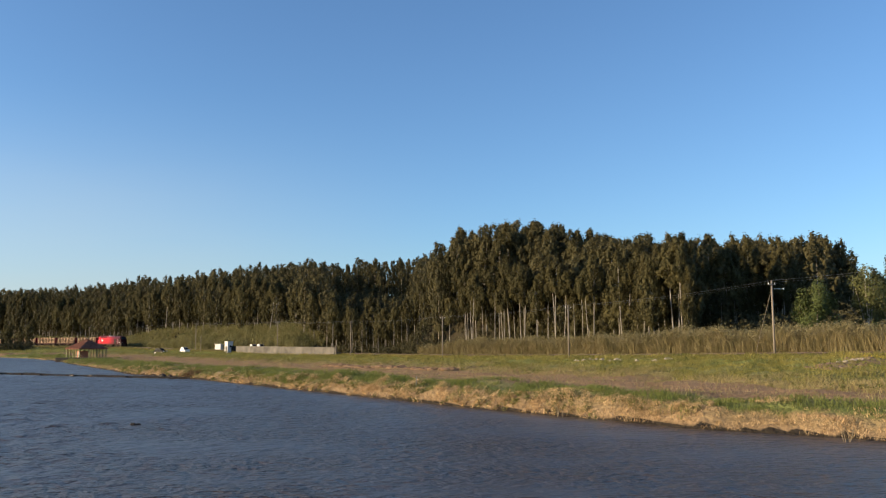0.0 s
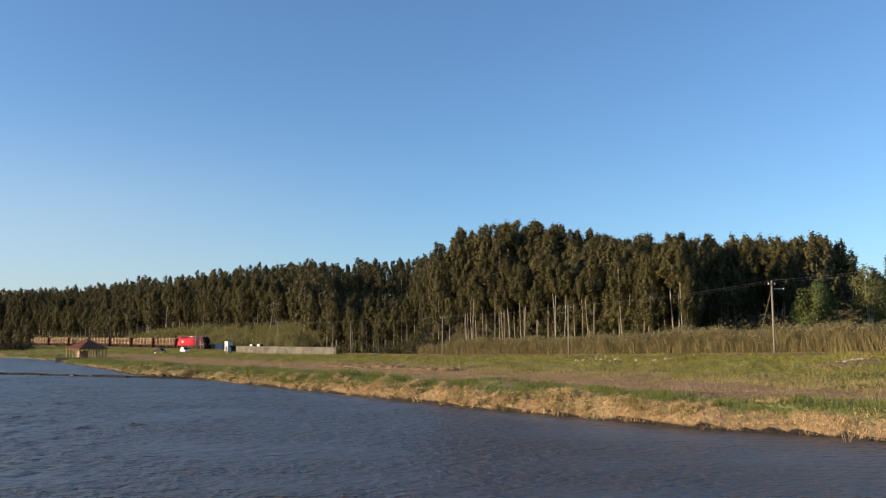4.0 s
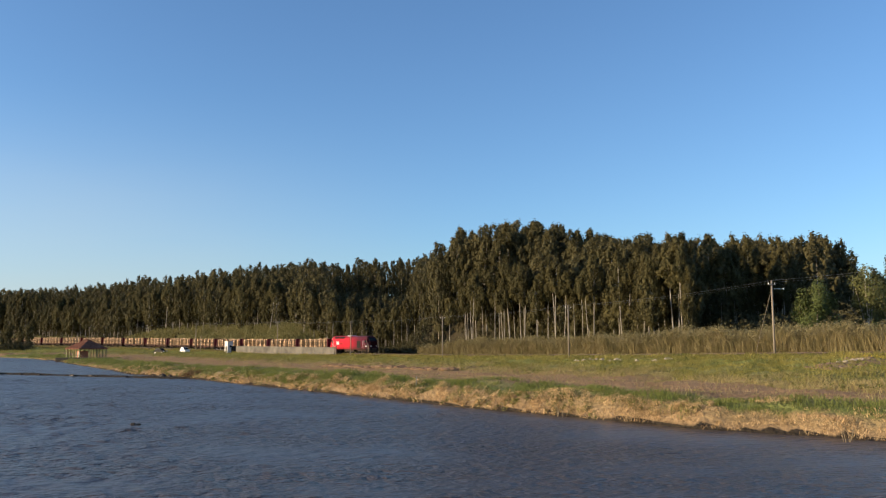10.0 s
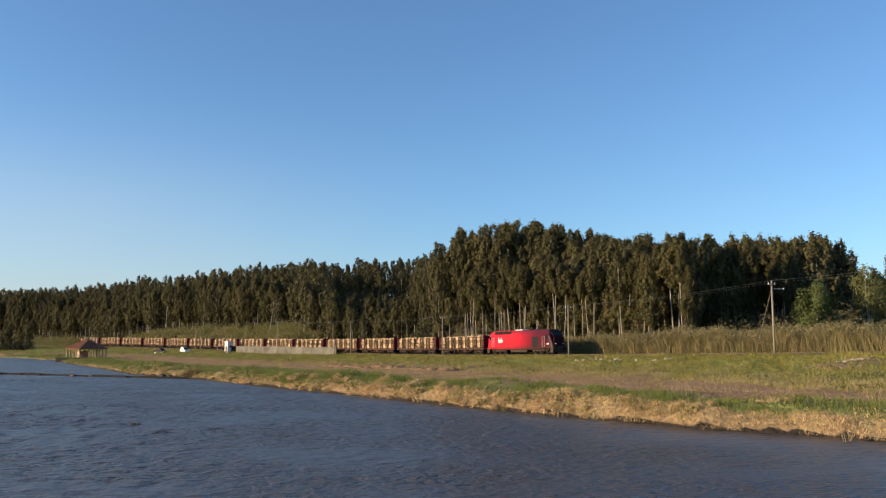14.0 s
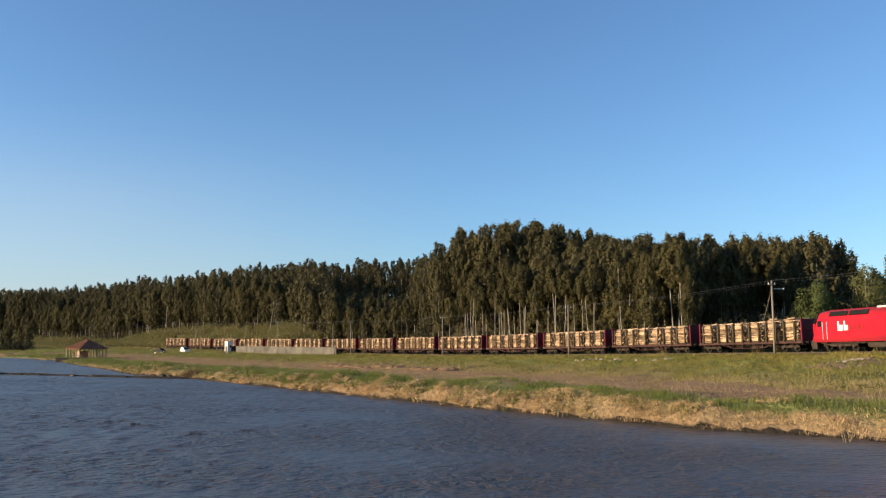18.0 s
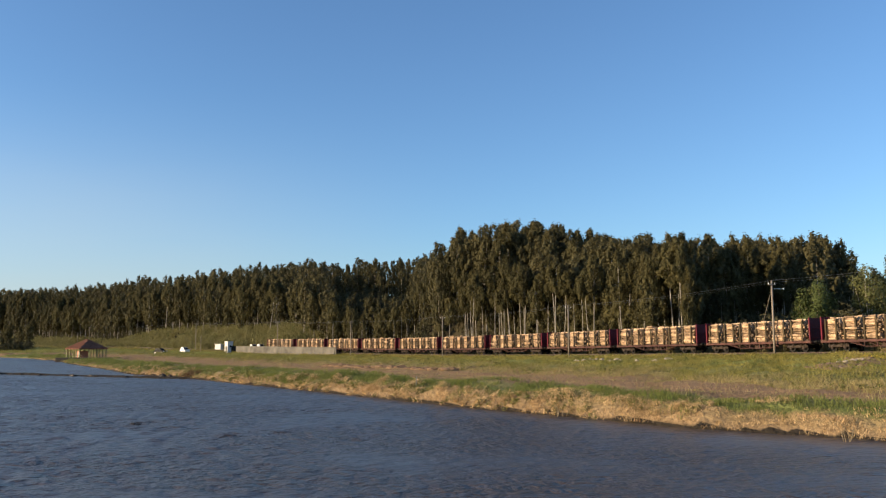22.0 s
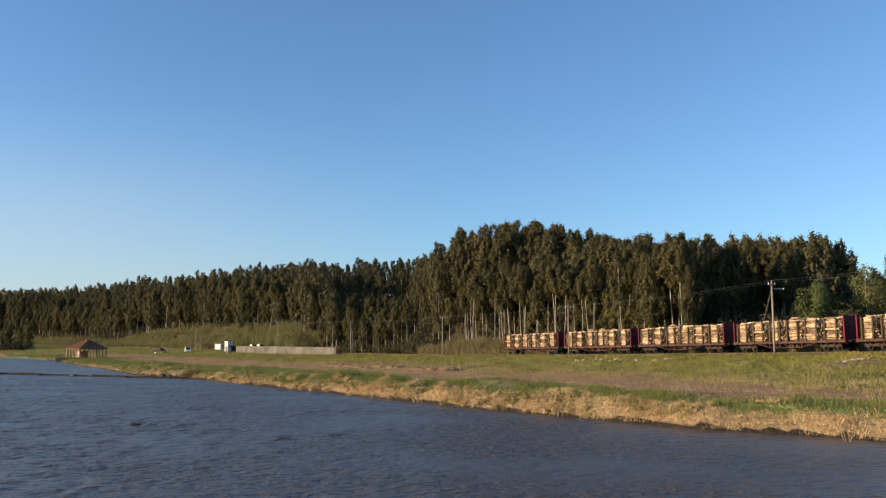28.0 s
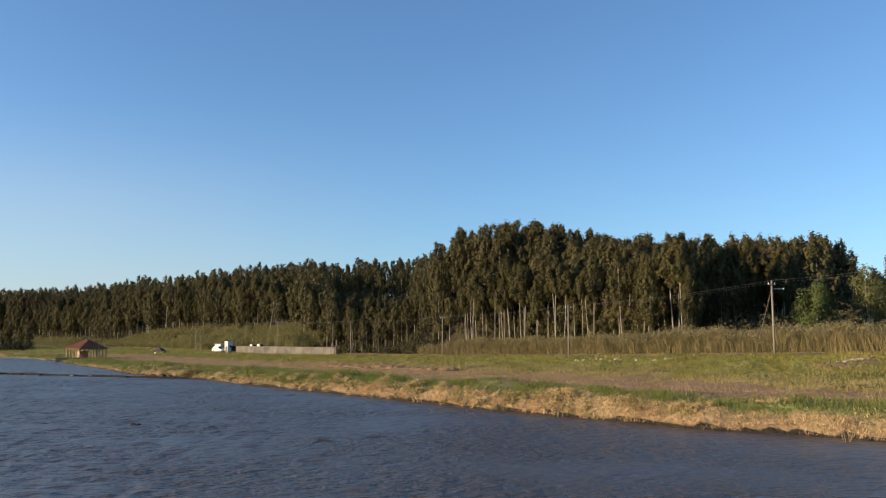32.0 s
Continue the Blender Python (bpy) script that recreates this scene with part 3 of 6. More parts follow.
def loft(bm, sections):
    """Skins a row of rings (lists of points) and closes the ends."""
    rings = [[bm.verts.new(p) for p in ring] for ring in sections]
    k = len(rings[0])
    for a, b in zip(rings, rings[1:]):
        for i in range(k):
            bm.faces.new((a[i], a[(i + 1) % k], b[(i + 1) % k], b[i]))
    bm.faces.new(rings[0]), bm.faces.new(rings[-1][::-1])
    return bm


def body_ring(x, half, low, shoulder, top, lean=0.0):
    """A carbody section: upright sides, rounded shoulders, a slightly domed roof. lean tips the top back towards the middle."""
    pts = [(-half, low), (-half, shoulder - 0.5), (-half + 0.03, shoulder), (-half + 0.30, top - 0.16), (-half + 0.75, top), (half - 0.75, top),
           (half - 0.30, top - 0.16), (half - 0.03, shoulder), (half, shoulder - 0.5), (half, low)]
    return [(x + lean * (z - low) / (top - low), y, z) for y, z in pts]


def locomotive():
    """A six-axle diesel locomotive, 23 m long, alike on both sides; it runs towards +X. Origin: rail top, mid-length."""
    loco = tagged(empty("locomotive"), "red diesel locomotive with white lettering bars hauling timber wagons", "locomotive")
    bm = B()
    # snub cabs at both ends
    half_body = [(9.0, 1.42, 0.98, 3.35, 4.16, 0.0), (9.7, 1.41, 0.98, 3.28, 4.12, -0.12), (10.2, 1.38, 1.0, 3.12, 4.0, -0.42), (10.6, 1.32, 1.04, 2.95, 3.8, -0.72),
                 (10.9, 1.22, 1.18, 2.75, 3.5, -0.85), (11.08, 1.08, 1.25, 2.5, 3.1, -0.80)]
    loft(bm, [body_ring(-x, a, b, c, d, -e) for x, a, b, c, d, e in half_body[::-1]] + [body_ring(*row) for row in half_body])
    part("body", bm, M["red"], loco, "bright red fading to crimson at the leading half", smooth=False)
    bm = B()
    box(bm, 0, 0, 0.92, 19.5, 2.3, 0.22, 0.05)
    part("underframe", bm, M["loco_grey"], loco)
    bm = B()
    prism(bm, ((-2.6, 0.42), (-2.8, 0.55), (-2.8, 0.95), (2.8, 0.95), (2.8, 0.55), (2.6, 0.42)), -1.15, 1.15)
    part("fuel_tank", bm, M["loco_grey"], loco, "grimy grey fuel tank")
    for x in (-6.9, 6.9):
        bogie(loco, x, 3, 1.85, 0.53, M["loco_grey"])
    for end in (-1, 1):
        bm = B()
        v = [(end * 10.87, -1.0, 3.02), (end * 10.87, 1.0, 3.02), (end * 10.05, 0.95, 3.72), (end * 10.05, -0.95, 3.72)]
        ring = [bm.verts.new((x + end * 0.05, y, z + 0.02)) for x, y, z in v]
        low = [bm.verts.new((x - end * 0.05, y, z - 0.05)) for x, y, z in v]
        bm.faces.new(ring)
        for i in range(4):
            bm.faces.new((ring[i], ring[(i + 1) % 4], low[(i + 1) % 4], low[i]))
        part("windscreen", bm, M["glass"], loco, "dark raked windscreen")
        bm = B()
        box(bm, end * 10.95, 0, 2.35, 0.30, 2.0, 1.15, 0.08)
        part("nose_panel", bm, M["red"], loco, "dark crimson nose panel" if end > 0 else "red nose panel")
        bm = B()
        prism(bm, ((end * 10.2, 0.28), (end * 10.2, 1.12), (end * 11.0, 1.22), (end * 11.15, 0.95), (end * 11.0, 0.30)), -1.25, 1.25)
        part("snow_plough", bm, M["loco_grey"], loco)
        for side in (-1, 1):
            bm = B()
            tube(bm, (end * 11.0, side * 0.88, 1.05), (end * 11.4, side * 0.88, 1.05), 0.11)
            tube(bm, (end * 11.4, side * 0.88, 1.05), (end * 11.48, side * 0.88, 1.05), 0.24, sides=14)
            part("buffer", bm, M["loco_dark"], loco)
            bm = B()
            tube(bm, (end * 11.02, side * 0.72, 1.75), (end * 11.13, side * 0.72, 1.75), 0.10, sides=12)
            part("headlight", bm, M["lens"], loco, "round glass headlight")
    for side in (-1, 1):
        y = side * 1.425
        for end in (-1, 1):
            bm = B()
            ring = [(end * 9.45 + 0.34 * math.copysign(abs(math.cos(a)) ** 0.6, math.cos(a)), 2.85 + 0.34 * math.copysign(abs(math.sin(a)) ** 0.6, math.sin(a))) for a in np.arange(14) * math.pi / 7]
            prism(bm, ring, side * 1.30, side * 1.428)
            part("cab_window", bm, M["glass"], loco, "dark rounded cab window")
            for dx in (8.2, 8.85):
                bm = B()
                tube(bm, (end * dx, y + side * 0.07, 1.25), (end * dx, y + side * 0.07, 3.0), 0.032, sides=6)
                for zz in (1.3, 2.95):
                    tube(bm, (end * dx, y - side * 0.02, zz), (end * dx, y + side * 0.07, zz), 0.03, sides=6)
                part("handrail", bm, M["white_rail"], loco, "white upright handrail")
            bm = B()
            box(bm, end * 8.52, y, 2.1, 0.56, 0.03, 1.85, 0.01)
            part("cab_door", bm, M["red"], loco)
            bm = B()
            for zz in (0.35, 0.65, 0.95):
                box(bm, end * 8.52, side * 1.42, zz, 0.6, 0.22, 0.05)
            part("cab_steps", bm, M["loco_dark"], loco)
        # louvred radiator panel behind the leading cab
        bm = B()
        box(bm, 5.9, y, 2.1, 1.9, 0.04, 1.75, 0.015)
        grille = part("radiator_grille", bm, M["grille"], loco, "dark louvred grille panel")
        bm = B()
        box(bm, 0, 0, 0, 1.75, 0.05, 0.07)
        slat = bpy.data.meshes.new("louvre")
        bm.to_mesh(slat)
        bm.free()
        slat.materials.append(M["loco_dark"])
        for k in range(11):
            piece("louvre", slat, grille, at=Matrix.Translation((5.9, y + side * 0.03, 1.33 + 0.153 * k)) @ Matrix.Rotation(side * 0.6, 4, "X"))
        # plain bars in place of the lettering
        bm = B()
        for k, (dx, w, zz, h) in enumerate(((0.0, 0.24, 2.55, 0.95), (0.42, 0.5, 2.36, 0.56), (0.92, 0.22, 2.55, 0.95), (1.22, 0.34, 2.36, 0.5))):
            box(bm, -6.5 + dx * side * -1 + (1.3 if side > 0 else 0), y + side * 0.012, zz, w, 0.02, h, 0.0)
        part("marking_bars", bm, M["white_rail"], loco, "white marking bars")
        bm = B()
        for k in range(4):
            box(bm, -4.7 + k * 0.55, y + side * 0.012, 2.36, 0.4, 0.02, 0.5)
        part("marking_bars", bm, M["letter_red"], loco, "dark red marking bars")
        bm = B()
        box(bm, -6.0, y + side * 0.012, 1.62, 1.3, 0.02, 0.14)
        part("small_marking", bm, M["letter_red"], loco)
        bm = B()
        box(bm, 9.75, side * 1.41, 1.72, 0.6, 0.03, 0.2, 0.01)
        part("cab_marking", bm, M["white_rail"], loco, "pale marking below the cab window")
        # roof-edge intake openings at the trailing half
        for x in (-6.6, -3.6):
            bm = B()
            o = [(x - 1.35, 1.24), (x + 1.35, 1.24), (x + 1.35, 0.96), (x - 1.35, 0.96)]
            lo = [bm.verts.new((a, side * (1.36 if j < 2 else 1.10), 3.56 if j < 2 else 3.99)) for j, (a, _) in enumerate(o)]
            hi = [bm.verts.new((v.co.x, v.co.y + side * 0.05, v.co.z + 0.04)) for v in lo]
            bm.faces.new(hi)
            for i in range(4):
                bm.faces.new((lo[i], lo[(i + 1) % 4], hi[(i + 1) % 4], hi[i]))
            part("roof_intake", bm, M["loco_dark"], loco, "black slanted intake")
    bm = B()
    box(bm, -0.5, 0, 4.22, 2.5, 1.5, 0.22, 0.06)
    part("exhaust_cover", bm, M["silver"], loco, "silver roof housing")
    for x in (4.6, 6.2, 7.8):
        bm = B()
        tube(bm, (x, 0, 4.1), (x, 0, 4.2), 0.68, 0.64, sides=20)
        for k in range(4):
            box(bm, x, 0, 4.21, 1.25, 0.05, 0.03, 0, k * math.pi / 4)
        part("roof_fan", bm, M["grille"], loco)
    bm = B()
    box(bm, -5.6, 0, 4.17, 6.5, 1.2, 0.12, 0.04)
    part("roof_hatch", bm, M["red"], loco)
    bm = B()
    for x in (9.0, 9.5):
        tube(bm, (x, 0.3, 4.12), (x + 0.4, 0.3, 4.17), 0.04, 0.07)
    part("horn", bm, M["loco_grey"], loco)
    for o in loco.children:
        if o.name.startswith("bogie"):
            o.location.x *= 0.94
        else:
            o.data.transform(Matrix.Diagonal((0.94, 1, 1, 1)))
            for c in o.children:
                c.matrix_basis = Matrix.Diagonal((0.94, 1, 1, 1)) @ c.matrix_basis
    return loco


# ---- timber wagons ----
def log_stack_mesh(name, seed, length, high):
    """A stack of peeled logs lying lengthwise, uneven at its top and its ends. Origin: mid-base."""
    rnd = random.Random(seed)
    verts, faces = [], []
    rows = int(high / 0.185)
    for r in range(rows):
        z = 0.12 + r * 0.185
        y = -1.27 + rnd.uniform(0, 0.1)
        while y < 1.25:
            rad = rnd.uniform(0.055, 0.15)
            last = r >= rows - 2
            if not (last and rnd.random() < 0.35):
                short = 1 - 0.13 * max(0, r - rows + 4) + 0.05 * math.sin(r * 1.7 + seed)  # the top layers draw in
                x0, x1 = -length * short / 2 + rnd.uniform(-0.17, 0.17), length * short / 2 + rnd.uniform(-0.17, 0.17)
                tip, tilt = rnd.uniform(0.6, 1.0), rnd.uniform(-0.06, 0.06)
                yy, zz = y + rad, z + rnd.uniform(-0.05, 0.05)
                base = len(verts)
                a0 = rnd.random()
                for x, rr, dz in ((x0, rad, -tilt), (x1, rad * tip, tilt)):
                    for k in range(7):
                        a = a0 + k * 2 * math.pi / 7
                        verts.append((x, yy + rr * math.cos(a), zz + dz + rr * math.sin(a)))
                for k in range(7):
                    faces.append((base + k, base + (k + 1) % 7, base + 7 + (k + 1) % 7, base + 7 + k))
                faces.append(tuple(base + k for k in range(6, -1, -1)))
                faces.append(tuple(base + 7 + k for k in range(7)))
            y += 2 * rad + rnd.uniform(0.0, 0.03)
    return mesh_of(name, verts, faces, M["log"])


STACKS = [log_stack_mesh("timber_load", 40 + k, 1.93 + 0.10 * (k % 3), 2.22 + 0.055 * ((k * 2) % 5)) for k in range(7)]


def mesh_from(name, bm, mat):
    bmesh.ops.recalc_face_normals(bm, faces=bm.faces[:])
    me = bpy.data.meshes.new(name)
    bm.to_mesh(me)
    bm.free()
    me.materials.append(mat)
    return me


def wagon_meshes():
    got = {}
    bm = B()
    for side in (-1, 1):
        # fish-bellied side sills
        prism(bm, ((-8.35, 1.18), (8.35, 1.18), (8.35, 0.94), (4.6, 0.94), (-4.6, 0.94), (-8.35, 0.94)), side * 1.28 - 0.06, side * 1.28 + 0.06)
        # truss rods and queen posts under the sill
        tube(bm, (-4.4, side * 1.2, 0.95), (-2.4, side * 1.2, 0.5), 0.04, sides=6)
        tube(bm, (4.4, side * 1.2, 0.95), (2.4, side * 1.2, 0.5), 0.04, sides=6)
        tube(bm, (-2.4, side * 1.2, 0.5), (2.4, side * 1.2, 0.5), 0.04, sides=6)
        for x in (-2.4, -0.8, 0.8, 2.4):
            box(bm, x, side * 1.2, 0.74, 0.1, 0.1, 0.48)
        for x in (-3.2, -1.6, 0, 1.6, 3.2):
            tube(bm, (x - 0.4, side * 1.1, 0.95), (x + 0.4, side * 1.1, 0.6), 0.03, sides=5)
    for x in (-8.3, -5.9, -3.4, -1.1, 1.1, 3.4, 5.9, 8.3):
        box(bm, x, 0, 1.02, 0.2, 2.5, 0.26)
    box(bm, 0, 0, 1.0, 16.6, 0.4, 0.3, 0.03)
    got["underframe"] = mesh_from("underframe", bm, M["wagon"])
    bm = B()
    box(bm, 0, 0, 1.205, 16.7, 2.66, 0.05, 0.01)
    got["floor_plate"] = mesh_from("floor_plate", bm, M["loco_grey"])
    bm = B()
    box(bm, 0, 0, 2.4, 0.08, 2.5, 2.35, 0.02)
    got["bulkhead"] = mesh_from("bulkhead", bm, M["bulkhead"])
    bm = B()
    box(bm, 0, 0, 0, 0.16, 0.16, 2.4, 0.02)
    got["post"] = mesh_from("post", bm, M["post_red"])
    bm = B()
    box(bm, 0, 0, 0, 0.15, 2.55, 0.14, 0.02)
    got["cross_rail"] = mesh_from("cross_rail", bm, M["bulkhead"])
    bm = B()
    box(bm, 0, 0, 1.04, 0.21, 0.14, 2.18, 0.015)
    box(bm, 0, 0, 0.1, 0.24, 0.2, 0.3, 0.02)
    got["stake"] = mesh_from("stake", bm, M["stake"])
    bm = B()
    tube(bm, (0, 0, 0), (0.5, 0, 0), 0.10)
    tube(bm, (0.5, 0, 0), (0.58, 0, 0), 0.23, sides=14)
    got["buffer"] = mesh_from("buffer", bm, M["loco_dark"])
    bm = B()
    box(bm, 0, 0, 0, 0.9, 0.5, 0.55, 0.05)
    box(bm, 0.9, 0, 0.05, 0.5, 0.4, 0.4, 0.05)
    got["brake_box"] = mesh_from("brake_box", bm, M["loco_grey"])
    bm = B()
    tube(bm, (0, 0, 0), (0.55, 0, 0), 0.05)
    box(bm, 0.3, 0, -0.1, 0.12, 0.16, 0.3, 0.02)
    got["coupling"] = mesh_from("coupling", bm, M["loco_dark"])
    return got


def timber_wagon(parts, seed):
    """A stake wagon with six stacks of logs between end walls. Origin: rail top, mid-length."""
    rnd = random.Random(seed)
    w = tagged(empty("timber_wagon"), "red-brown stake wagon loaded with stacks of peeled eucalyptus logs", "freight wagon", "wagons of the train")
    for key in ("underframe", "floor_plate"):
        piece(key, parts[key], w)
    for end in (-1, 1):
        wall = piece("bulkhead", parts["bulkhead"], w, "dark red end wall", pose(end * 8.25, 0, 0))
        for side in (-1, 1):
            piece("post", parts["post"], wall, at=pose(0, side * 1.22, 2.4))
        for z in (1.5, 2.5, 3.5):
            piece("cross_rail", parts["cross_rail"], wall, at=pose(0, 0, z))
        piece("coupling", parts["coupling"], w, at=pose(end * 8.5, 0, 1.0, 0, 0, 0 if end > 0 else 180))
        for side in (-1, 1):
            piece("buffer", parts["buffer"], w, at=pose(end * 8.4, side * 0.88, 1.06, 0, 0, 0 if end > 0 else 180))
    span = 16.0 / 6
    for k in range(6):
        x = -8.0 + (k + 0.5) * span
        piece("timber_load", rnd.choice(STACKS), w, "stack of pale peeled logs", pose(x + rnd.uniform(-0.10, 0.10), 0, 1.23, 0, rnd.uniform(-1.6, 1.6), rnd.choice((0, 180)) + rnd.uniform(-1.5, 1.5)))
        for dx in (-0.76, 0.76):
            for side in (-1, 1):
                piece("stake", parts["stake"], w, at=pose(x + dx, side * 1.40, 1.2))
    piece("brake_box", parts["brake_box"], w, at=pose(rnd.uniform(-1, 1), -0.5, 0.62))
    for x in (-6.2, 6.2):
        bogie(w, x, 2, 1.8, 0.46, M["loco_grey"])
    return w


train_loco = locomotive()
WAGON_PARTS = wagon_meshes()
train_wagons = [timber_wagon(WAGON_PARTS, 300 + k) for k in range(14)]


# ---- poles, wires ----
def tube_path(verts, faces, pts, radius, sides=4):
    """Adds a thin tube along points to lists."""
    base = len(verts)
    for i, p in enumerate(pts):
        d = (Vector(pts[min(i + 1, len(pts) - 1)]) - Vector(pts[max(i - 1, 0)])).normalized()
        u = d.cross(Vector((0, 0, 1)))
        u = u.normalized() if u.length > 1e-4 else Vector((1, 0, 0))
        v = d.cross(u)
        for k in range(sides):
            a = 2 * math.pi * k / sides
            verts.append(tuple(Vector(p) + radius * (math.cos(a) * u + math.sin(a) * v)))
        if i:
            faces += [(base + (i - 1) * sides + k, base + (i - 1) * sides + (k + 1) % sides, base + i * sides + (k + 1) % sides, base + i * sides + k) for k in range(sides)]


def line_pole(x, y, top, wide=0.13, arm=1.1, stays=False):
    z0 = ground_at(x, y) - 0.3
    p = tagged(empty("utility_pole", pose(x, y, z0)), "weathered wooden utility pole beside the railway", "utility pole", "poles along the railway")
    bm = B()
    tube(bm, (0, 0, 0), (0, 0, top - z0), wide, wide * 0.72, sides=10)
    part("post", bm, M["pole_wood"], p, smooth=True)
    if arm:
        bm = B()
        box(bm, 0, 0, top - z0 - 0.45, arm, 0.1, 0.1, 0.01, 0.45)
        cross = part("crossarm", bm, M["pole_wood"], p)
        for d in (-0.45, 0, 0.45):
            bm = B()
            px, py = d * arm * math.cos(0.45), d * arm * math.sin(0.45)
            tube(bm, (px, py, top - z0 - 0.42), (px, py, top - z0 - 0.28), 0.05, 0.03)
            tube(bm, (px, py, top - z0 - 0.30), (px, py, top - z0 - 0.24), 0.06, 0.04)
            part("insulator", bm, M["ceramic"], cross, "white ceramic insulator")
    if stays:
        bm = B()
        tube(bm, (0, 0, top - z0 - 0.8), (3.2, 14.0, 0.4), 0.03, sides=6)
        part("stay", bm, M["pole_wood"], p, "slanting wooden strut")
        bm = B()
        box(bm, 0.9, 0.35, top - z0 - 0.9, 1.4, 0.07, 0.07, 0, 0.4)
        part("side_bracket", bm, M["wire"], p)
        bm = B()
        tube(bm, (1.55, 0.63, top - z0 - 1.0), (1.55, 0.63, top - z0 - 0.78), 0.06, 0.05)
        part("bracket_insulator", bm, M["ceramic"], p)
    return p


POLES = ((52.0, 58.0, 12.3), (36.4, 90.6, 11.05), (19.05, 125.0, 9.95), (-0.1, 163.0, 9.6), (-21.8, 195.0, 9.6), (-47.6, 237.0, 10.6), (-84.0, 280.0, 11.3), (-140.0, 326.0, 11.0))
for k, (x, y, top) in enumerate(POLES):
    line_pole(x, y, top, stays=(k == 1))
for k in range(len(POLES) - 1):
    a, b = Vector(POLES[k]), Vector(POLES[k + 1])
    wires = tagged(empty("overhead_wires"), "thin sagging overhead wires between wooden poles", "power line")
    for d, low in ((0.0, 0.0), (0.25, 0.22)):
        off = Vector((d * 0.9, d * 0.43, -low))
        v, f = [], []
        pts = [a.lerp(b, i / 16) + off - Vector((0, 0, 0.40 * 4 * (i / 16) * (1 - i / 16))) for i in range(17)]
        tube_path(v, f, pts, 0.009 if not d else 0.005)
        piece("wire", mesh_of("wire", v, f, M["wire"]), wires)


# ---- vegetation ----
def tube_arrays(pts, radii, sides=6):
    verts, faces = [], []
    for i, (p, r) in enumerate(zip(pts, radii)):
        for k in range(sides):
            a = 2 * math.pi * k / sides
            verts.append((p[0] + r * math.cos(a), p[1] + r * math.sin(a), p[2]))
        if i:
            for k in range(sides):
                faces.append(((i - 1) * sides + k, (i - 1) * sides + (k + 1) % sides, i * sides + (k + 1) % sides, i * sides + k))
    return verts, faces


def sprays(rng, centres, radii, count, size, droop=0.5, thin=0.30, stretch=1.15, axis_at=None, ruffle=0.38):
    """Leaf sprays: small pointed blades scattered in clumps round the centres. Gives vertex and triangle arrays.
    axis_at: the middle line of the crown (x, y) at each centre, from which the whole crown is rounded as well."""
    c = np.repeat(centres, count, 0)
    r = np.repeat(radii, count)
    n = len(c)
    d = unit(rng.normal(size=(n, 3)))
    p = c + d * (r * rng.uniform(0.35, 1.0, n) ** 0.6)[:, None] * np.array((1, 1, stretch))
    # the blades lie along the rounded outside of their clump and of the crown
    facing = 0.8 * d + np.array((0, 0, 0.25)) + ruffle * rng.normal(size=(n, 3))
    if axis_at is not None:
        out = p - np.repeat(axis_at, count, 0)
        out[:, 2] = 0
        facing += 0.8 * unit(out) * np.clip(np.linalg.norm(out, axis=1) / 1.2, 0, 1)[:, None]
    facing = unit(facing)
    axis = rng.normal(size=(n, 3))
    axis[:, 2] -= droop * 2
    axis = unit(axis - facing * (axis * facing).sum(1)[:, None])
    side = np.cross(facing, axis)
    ln = rng.uniform(0.7, 1.4, n)[:, None] * size
    v = np.stack([p - side * ln * thin, p + side * ln * thin, p + axis * ln], 1).reshape(-1, 3)
    return v, np.arange(n * 3).reshape(-1, 3)


_g = (1 + 5 ** 0.5) / 2
ICO_V = unit(np.array([(-1, _g, 0), (1, _g, 0), (-1, -_g, 0), (1, -_g, 0), (0, -1, _g), (0, 1, _g), (0, -1, -_g), (0, 1, -_g), (_g, 0, -1), (_g, 0, 1), (-_g, 0, -1), (-_g, 0, 1)], float))
ICO_F = np.array([(0, 11, 5), (0, 5, 1), (0, 1, 7), (0, 7, 10), (0, 10, 11), (1, 5, 9), (5, 11, 4), (11, 10, 2), (10, 7, 6), (7, 1, 8),
                  (3, 9, 4), (3, 4, 2), (3, 2, 6), (3, 6, 8), (3, 8, 9), (4, 9, 5), (2, 4, 11), (6, 2, 10), (8, 6, 7), (9, 8, 1)])


def lumps(rng, centres, radii, stretch):
    """The thick inner foliage of each clump: an uneven lump that the leaf sprays cover."""
    n = len(centres)
    bumpy = rng.uniform(0.72, 1.0, (n, 12, 1)) * radii[:, None, None]
    v = centres[:, None, :] + ICO_V[None] * bumpy * np.array((1, 1, stretch))
    f = ICO_F[None] + (np.arange(n) * 12)[:, None, None]
    return v.reshape(-1, 3), f.reshape(-1, 3)


